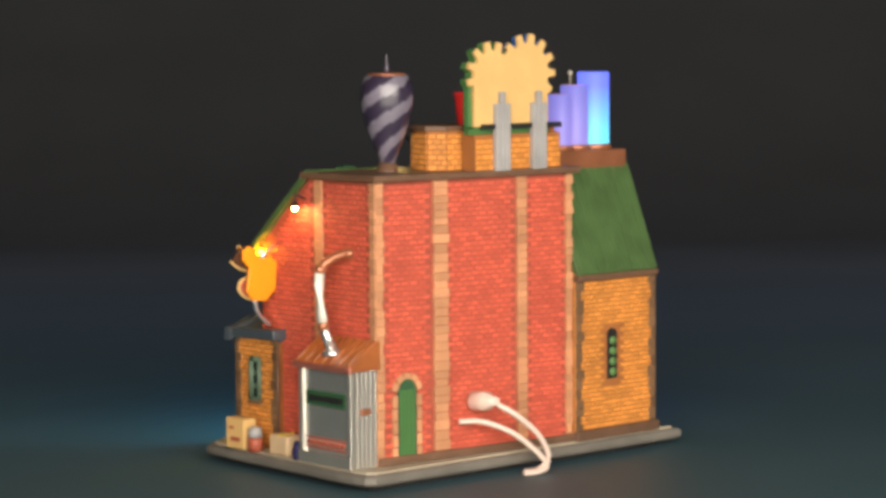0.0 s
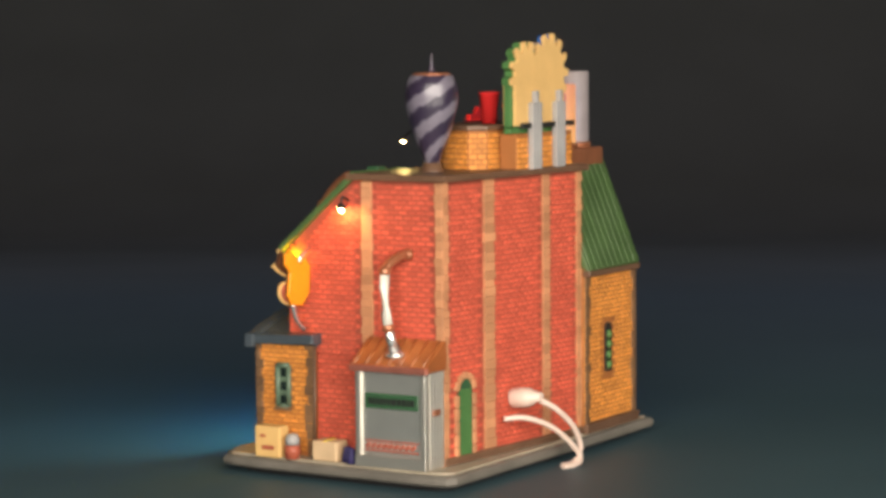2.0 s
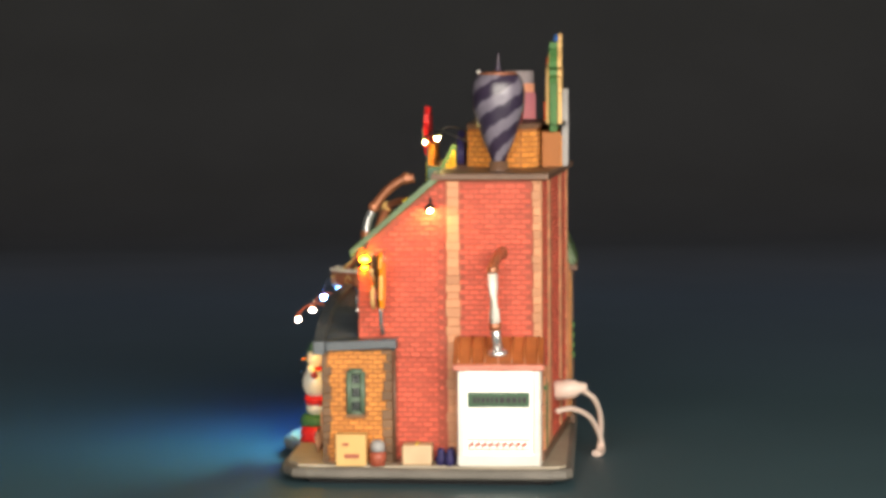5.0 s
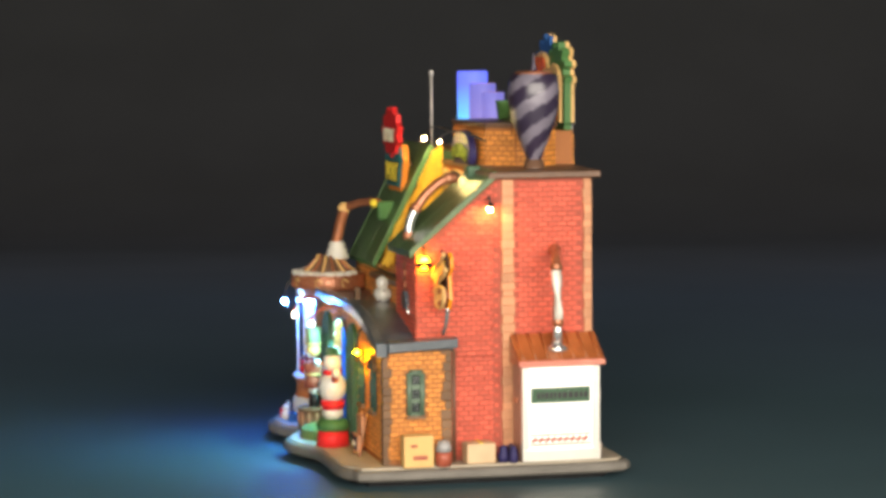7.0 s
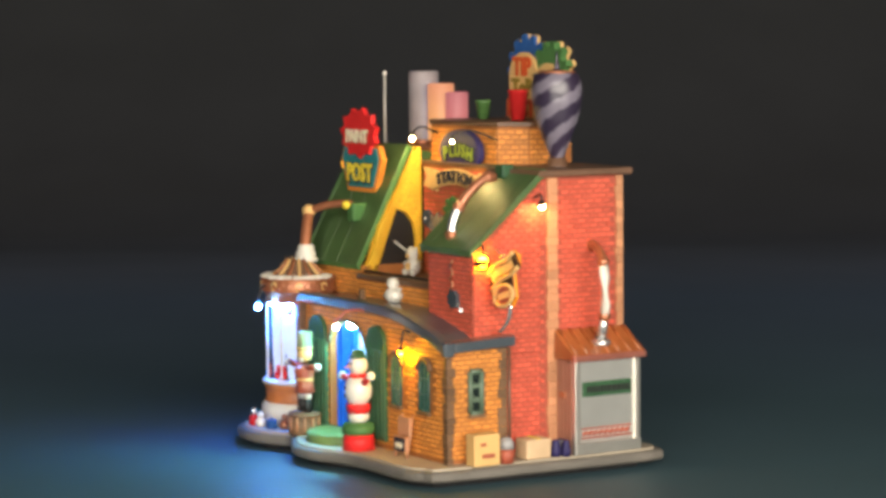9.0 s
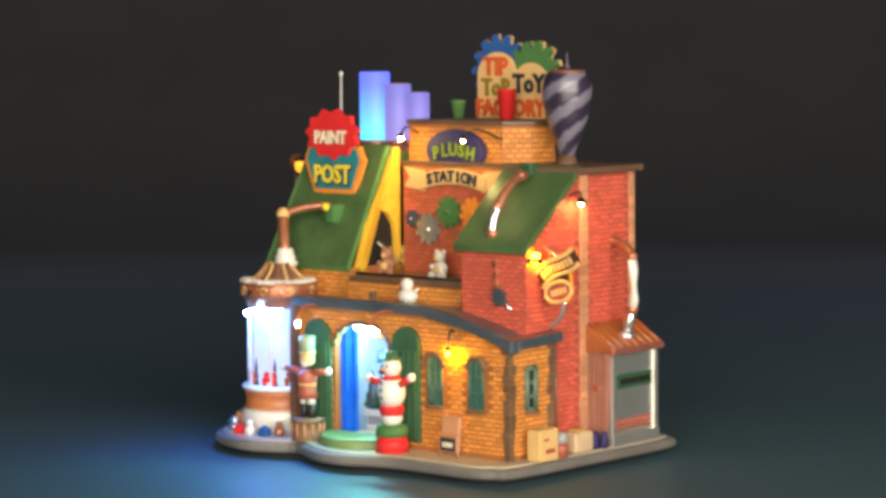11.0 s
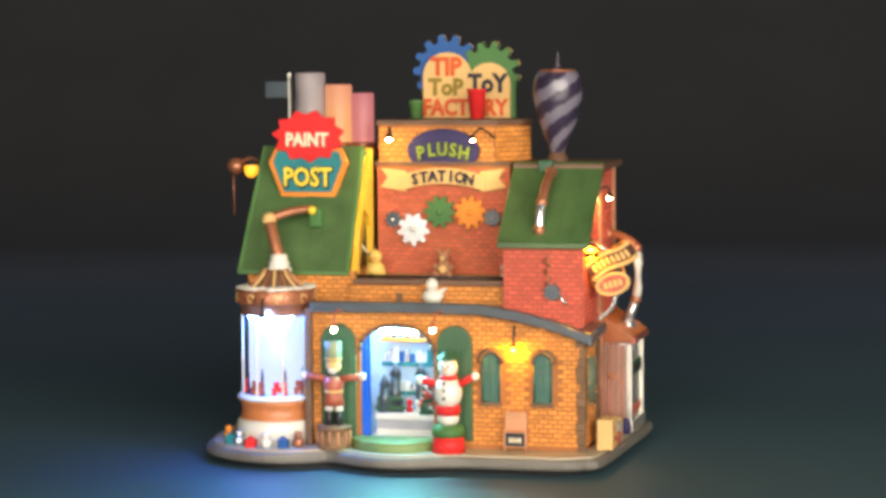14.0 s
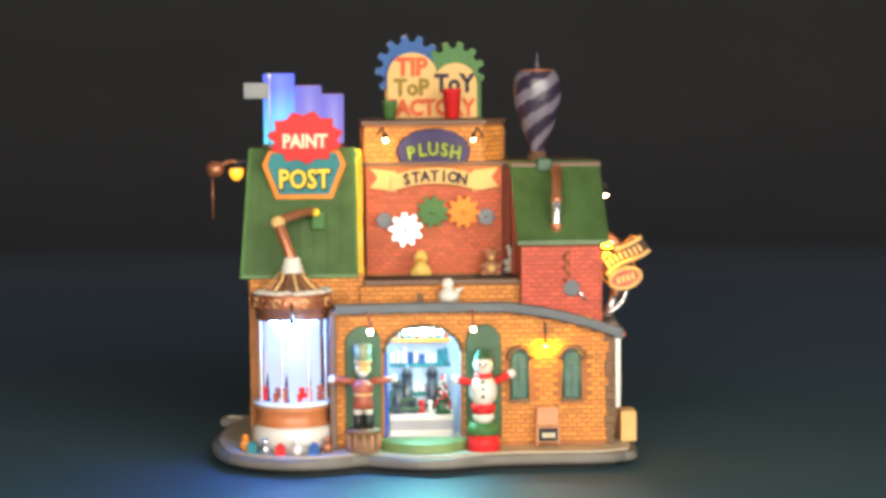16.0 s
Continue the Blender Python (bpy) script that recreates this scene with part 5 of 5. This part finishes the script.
def side_clutter():
    bm = bmesh.new()
    box(bm, 95.5, 103.6, -38.5, -23.6, 10, 25.5, 0.7)
    c = part("crate", bm, CREAM, base_ob, "white packing crate with red marks")
    bm = bmesh.new()
    box(bm, 103.4, 104.1, -34, -27, 14, 16)
    box(bm, 103.4, 104.1, -35, -32, 20, 21.4)
    part("mark", bm, DULLRED, c)
    bm = bmesh.new()
    lathe(bm, (100.5, -18.2, 10), [(3.6, 0), (4.0, 4), (3.8, 6.8)], mi=0)
    lathe(bm, (100.5, -18.2, 17), [(3.7, 0), (3.6, 3), (2.6, 5), (0.1, 5.6)], mi=1)
    part("barrel", bm, [DULLRED, GREY], base_ob, "small red barrel with grey load")
    bm = bmesh.new()
    box(bm, 90.5, 101, -6.5, 8, 10, 20, 1.0)
    d = part("carton", bm, CARD, base_ob, "tan carton with folded top")
    bm = bmesh.new()
    box(bm, 91, 100.6, 0.2, 1.3, 19.8, 20.4)
    part("tape", bm, LETTERYEL, d)
    for i, (x, y, r, mt) in enumerate(((98, 12.4, 2.6, NAVY), (101, 16.6, 2.2, NAVY), (95, 17.2, 2.6, PURPLE))):
        bm = bmesh.new()
        lathe(bm, (x, y, 10), [(r, 0), (r * 1.1, 3), (r * 0.7, 6.5), (r * .75, 7.6), (0.1, 8.4)], seg=14)
        part("jar", bm, mt, base_ob, "small dark purple jar")
    bm = bmesh.new()
    tube(bm, [(92, -10.6, 10), (91.6, -10.4, 65)], 0.8, seg=6)
    part("downpipe", bm, BROWN, house, "thin brown downpipe")
    # garden in front: easel board
    bm = bmesh.new()
    for k in (-5.5, 5.5):
        tube(bm, [(57 + k, -51.5, 10), (57 + k * 0.86, -47.4, 31)], 0.75, seg=6)
    box(bm, 50.8, 63, -52.4, -50.9, 12.2, 20.5, 0.3)
    box(bm, 51.4, 62.4, -50.2, -48.9, 20.6, 30, 0.3)
    e = part("easel", bm, QUOIN, base_ob, "wooden easel with dark board at the wall")
    bm = bmesh.new()
    box(bm, 52.2, 61.8, -52.9, -52.2, 13, 19.7, 0.2)
    part("board", bm, LETTERDARK, e)
    bm = bmesh.new()
    for i in range(4):
        box(bm, 54 + i * 1.7, 55.1 + i * 1.7, -53.3, -52.8, 15, 17.4)
    part("bar", bm, LETTERWHITE, e)


side_clutter()


def cable():
    bm = bmesh.new()
    lathe(bm, (0, 0, 0), [(4.2, -5), (4.9, -4), (5.0, 3), (4.4, 6), (3.0, 8), (1.9, 12)], seg=16)
    t = Matrix.Translation((29, 70.5, 37)) @ Euler((radians(-84), radians(-14), 0)).to_matrix().to_4x4()
    p = part("power_plug", bm_turn(bm, t), PINKISH, house, "pale round power plug in the rear wall")
    bm = bmesh.new()
    tube(bm, curve_points([(26.6, 80.5, 36), (19, 86, 30.5), (7, 89, 20), (0, 89, 8), (6, 88, 2.2), (14, 86, 1.6)], 6), 1.5, seg=8)
    part("cable", bm, PINKISH, p)
    bm = bmesh.new()
    tube(bm, curve_points([(40, 67, 27.5), (32, 75, 27.5), (20, 83, 22), (8, 88, 12), (2, 90, 4), (8, 90, 1.7), (16, 88, 1.6)], 6), 1.4, seg=8)
    part("cable", bm, PINKISH, p)


cable()


# ---- figures ----
def multi(name, pieces, parent, label):
    """One plain mesh in several paints."""
    bm = bmesh.new()
    mats = []
    for mat, draw in pieces:
        if mat not in mats:
            mats.append(mat)
        draw(bm, mats.index(mat))
    return part(name, bm, mats, parent, label)


def snowman():
    x, y = 24, -56.5
    multi("snowman_figure", [
        (REDPAINT, lambda b, i: cone(b, (x, y, 7.2), 8.6, 7.6, 7.6, mi=i)),
        (GREENPAINT, lambda b, i: lathe(b, (x, y, 14.8), [(8, 0), (8.4, 2.5), (7.2, 5), (0.1, 5.4)], mi=i)),
        (WHITE, lambda b, i: (ball(b, (x, y, 23), 5.6, i, (1, 1, 0.7)), ball(b, (x, y, 35), 7.2, i, (1, 1, 1.1)), ball(b, (x, y, 46.6), 5.0, i),
                              ball(b, (x - 14, y - 1, 40.5), 2.2, i), ball(b, (x + 14, y - 1, 43), 2.2, i))),
        (REDPAINT, lambda b, i: (lathe(b, (x, y, 24.5), [(5.4, 0), (6.2, 2), (6.0, 4.4)], mi=i), tube(b, [(x - 6, y, 39), (x - 13, y - 1, 40.3)], 1.7, i),
                                 tube(b, [(x + 6, y, 39), (x + 13, y - 1, 42.6)], 1.7, i), lathe(b, (x, y, 41), [(4.6, 0), (5.0, 1), (4.4, 2)], mi=i))),
        (DOORGREEN, lambda b, i: lathe(b, (x, y, 50.2), [(4.8, 0), (4.8, .8), (3.4, 1.2), (3.1, 3.6), (0.1, 4.0)], mi=i)),
        (BLACK, lambda b, i: ([ball(b, (x - 0.5, y - 7.2, z), 0.8, i, seg=6) for z in (33, 36.5, 40)],
                              [ball(b, (x + k, y - 4.6, 47.6), 0.7, i, seg=6) for k in (-1.8, 1.2)])),
        (ORANGE, lambda b, i: tube(b, [(x, y - 4.6, 46.4), (x - 0.4, y - 8, 46)], [0.8, 0.2], i, 6)),
    ], house, "white snowman figure on a red and green stand").data.transform(Matrix.Translation((0, 0, 9.8 * M)) @ Matrix.Diagonal((1, 1, 1.08, 1)) @ Matrix.Translation((0, 0, -7.2 * M)))


def nutcracker():
    x, y = -36, -54
    multi("toy_soldier_figure", [
        (DARKSTONE, lambda b, i: lathe(b, (x, y, 9.8), [(8.6, 0), (8.8, 1.6), (8.2, 2), (8.2, 9.4), (8.8, 9.8), (8.8, 11.4), (0.1, 11.8)], mi=i)),
        (QUOIN, lambda b, i: [tube(b, [(x + 8.4 * math.cos(a), y + 8.4 * math.sin(a), 12), (x + 8.4 * math.cos(a), y + 8.4 * math.sin(a), 19)], 0.6, i, 5)
                              for a in [radians(30 * k) for k in range(12)]]),
        (BLACK, lambda b, i: [lathe(b, (x + k, y, 21), [(2.2, 0), (2.0, 8)], seg=10, mi=i) for k in (-2.6, 2.6)]),
        (WHITE, lambda b, i: ([lathe(b, (x + k, y, 28.5), [(2.3, 0), (2.4, 3.4)], seg=10, mi=i) for k in (-2.6, 2.6)], ball(b, (x, y - 2.0, 50.4), 2.6, i, (1, 0.7, 1.2)),
                              [ball(b, (x + k, y - 1, 46.4), 2.1, i, seg=8) for k in (-15.5, 15.5)])),
        (DULLRED, lambda b, i: (lathe(b, (x, y, 31.6), [(5.6, 0), (4.6, 4), (4.6, 8), (5.8, 12), (3, 14.4)], mi=i), [tube(b, [(x + 4 * k, y, 45), (x + 14 * k, y - 1, 46.2)], 1.7, i) for k in (-1, 1)])),
        (CREAM, lambda b, i: ball(b, (x, y, 51.5), 4.0, i)),
        (HATGREEN, lambda b, i: lathe(b, (x, y, 54), [(4.2, 0), (4.0, 5), (4.6, 9.5), (0.1, 10.2)], mi=i)),
        (CREAM, lambda b, i: (lathe(b, (x, y, 54.4), [(4.5, 0), (4.5, 1.2)], mi=i), lathe(b, (x, y, 38), [(4.9, 0), (4.9, 1.4)], mi=i))),
    ], house, "wooden-looking toy soldier figure on a drum")


snowman()
nutcracker()


def white_figure():
    x, y = 9, -26.5
    multi("white_bird_figure", [
        (WHITE, lambda b, i: (ball(b, (x, y, 84.6), 5.2, i, (1.1, 0.9, 0.8)), ball(b, (x - 0.5, y, 90.5), 3.4, i), tube(b, [(x + 3, y, 86), (x + 7.5, y, 89)], [1.8, 0.4], i))),
        (ORANGE, lambda b, i: tube(b, [(x - 3, y - 1, 90.2), (x - 5.6, y - 2, 89.8)], [1.0, 0.3], i, 6)),
    ], house, "white bird figure on the low roof")
    bm = bmesh.new()
    box(bm, -7.5, -4.5, -38, -35, 80.6, 87, 0.5)
    part("small_box", bm, DARKSTONE, house, "small dark box on the low roof")


white_figure()
TOYS = []


def plush_toys():
    def piece(name, c, r, mat, toy, s=(1, 1, 1), lab=""):
        bm = bmesh.new()
        ball(bm, c, r, 0, s, 10)
        return part(name, bm, mat, toy, lab)

    def duck():
        toy = piece("plush_toy", (0, 0, 4.2), 5.0, PLUSHYEL, house, (1, 0.9, 0.85), "yellow plush duck on the conveyor")
        head = piece("head", (0, -0.5, 10.8), 3.8, PLUSHYEL, toy)
        piece("beak", (0, -4.0, 10.2), 1.4, ORANGE, head, (1.2, 1, 0.6), "orange beak")
        for k in (-4, 4):
            piece("wing", (k, 0, 2.8), 2.2, PLUSHYEL, toy, (0.7, 1.1, 1))
        return toy

    def bear(mat, lab):
        toy = piece("plush_toy", (0, 0, 4.8), 4.4, mat, house, (1, 0.9, 1.1), lab)
        head = piece("head", (0, -0.6, 11), 3.3, mat, toy)
        piece("snout", (0, -3.2, 10.4), 1.5, CREAM, head, lab="cream snout")
        piece("belly", (0, -2.6, 4.8), 2.4, CREAM, toy, lab="cream belly")
        for k in (-1, 1):
            piece("ear", (2.4 * k, 0, 13.8), 1.4, mat, head)
            piece("leg", (3.8 * k, -2.6, 1.8), 2.0, mat, toy)
            piece("arm", (4.4 * k, -1.5, 6), 1.6, mat, toy)
        return toy
    kinds = [duck(), bear(PLUSHBROWN, "brown teddy bear on the conveyor"), bear(WHITE, "white plush lamb on the conveyor"),
             bear(PLUSHBROWN, "brown teddy bear on the conveyor"), duck(), bear(COPPER, "reddish plush bear on the conveyor")]
    for k, toy in enumerate(kinds):
        TOYS.append((toy, k))


plush_toys()


# ---- things that stand on, hang from or move on the model ----
RIDERS = []


def free(ob, label="", category="", group=""):
    """Makes a part a thing of its own, with its origin at the middle of its foot; it turns with the model."""
    place = ob.matrix_basis.copy()
    if place.translation.length < 1e-6:
        co = [v.co for v in ob.data.vertices]
        foot = Vector([(min(c[k] for c in co) + max(c[k] for c in co)) / 2 for k in (0, 1)] + [min(c[2] for c in co)])
        for o in (ob, *[c for c in ob.children_recursive if c is not FLAG]):
            o.data.transform(Matrix.Translation(-foot))
        place = Matrix.Translation(foot)
    ob.parent = None
    tagged(ob, label, category, group)
    RIDERS.append((ob, place))


FREE = {"snowman_figure": ("figurine", ""), "toy_soldier_figure": ("figurine", ""), "white_bird_figure": ("figurine", ""), "paint_post_sign": ("sign", ""),
        "oval_sign": ("sign", ""), "banner": ("sign", ""), "factory_sign": ("sign", ""), "hanging_sign": ("sign", ""), "striped_ornament": ("ornament", ""),
        "paint_cup": ("cup", "paint cups on the tower"), "light_tube": ("light tube", "three light tubes"), "antenna": ("antenna", ""),
        "power_plug": ("plug", ""), "gooseneck_lamp": ("lamp", "small gooseneck lamps"), "crate": ("crate", ""), "barrel": ("barrel", ""), "carton": ("carton", ""),
        "jar": ("jar", "purple jars by the shed"), "easel": ("easel", ""), "gift": ("present", "presents round the bay"), "toy_figure": ("toy", "small toys round the bay")}
for _ob in [o for p in (house, base_ob) for o in p.children]:
    _kind = _ob.name.split(".")[0]
    if _kind in FREE:
        free(_ob, "", *FREE[_kind])
for _toy, _k in TOYS:
    _toy.parent = None
    tagged(_toy, "", "plush toy", "plush toys on the conveyor")


# ---- what moves ----
def turned(t):
    return pose(0, 0, 0, 0, 0, float(np.interp(t, [p[0] for p in TURN], [p[1] for p in TURN])))


def belt(s):
    """The place on the conveyor's loop: 90 mm along the front, round, back inside the building, round."""
    s = s % 220.0
    if s < 90:
        return -42 + s, 3.0
    if s < 110:
        return 48, 3.0 + (s - 90)
    if s < 200:
        return 48 - (s - 110), 23.0
    return -42, 23.0 - (s - 200)


def motions():
    walk(house, [(t, pose(0, 0, 0, 0, 0, a)) for t, a in TURN])
    for ob, place in RIDERS:
        walk(ob, [(t, turned(t) @ place) for t, a in TURN])
    steps = [0.25 * i for i in range(65)]
    for toy, k in TOYS:
        rows = []
        for t in steps:
            x, y = belt(38.4 + 36.67 * k - 12.8 * (16.0 - t))
            rows.append((t, turned(t) @ pose(x * M, y * M, 91.0 * M)))
        walk(toy, rows)
    for g, x, z, rate in GEARS:
        walk(g, [(t, pose(x * M, 13.4 * M, z * M, 0, rate * t, 0)) for t in (2.0 * i for i in range(9))])
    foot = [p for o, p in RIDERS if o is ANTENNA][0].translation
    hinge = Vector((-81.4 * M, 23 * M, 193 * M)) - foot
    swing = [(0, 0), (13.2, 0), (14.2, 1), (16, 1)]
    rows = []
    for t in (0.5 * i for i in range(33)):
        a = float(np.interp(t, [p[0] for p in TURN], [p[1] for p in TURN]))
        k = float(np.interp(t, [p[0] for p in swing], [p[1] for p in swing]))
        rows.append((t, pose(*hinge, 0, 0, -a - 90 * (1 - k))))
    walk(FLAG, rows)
    # the added drums turn their lit or dim half forward to imitate colour-changing light
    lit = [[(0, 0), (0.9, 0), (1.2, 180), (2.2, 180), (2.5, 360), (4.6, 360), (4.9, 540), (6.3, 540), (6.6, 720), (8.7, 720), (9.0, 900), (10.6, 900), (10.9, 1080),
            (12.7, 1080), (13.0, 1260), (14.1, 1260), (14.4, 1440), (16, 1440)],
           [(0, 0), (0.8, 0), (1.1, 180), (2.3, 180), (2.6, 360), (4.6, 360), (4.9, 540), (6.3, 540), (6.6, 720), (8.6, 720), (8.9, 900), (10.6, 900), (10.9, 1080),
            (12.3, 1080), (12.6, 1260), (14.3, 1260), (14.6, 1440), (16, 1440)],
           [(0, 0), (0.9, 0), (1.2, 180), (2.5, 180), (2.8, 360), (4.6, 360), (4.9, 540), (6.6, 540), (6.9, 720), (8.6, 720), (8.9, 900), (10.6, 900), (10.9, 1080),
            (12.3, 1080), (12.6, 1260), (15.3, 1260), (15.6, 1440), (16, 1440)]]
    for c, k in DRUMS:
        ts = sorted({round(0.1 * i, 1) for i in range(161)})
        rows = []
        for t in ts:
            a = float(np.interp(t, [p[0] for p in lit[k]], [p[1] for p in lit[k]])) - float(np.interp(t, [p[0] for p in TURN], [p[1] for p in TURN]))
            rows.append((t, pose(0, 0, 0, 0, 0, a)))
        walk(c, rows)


loose_bricks()
motions()
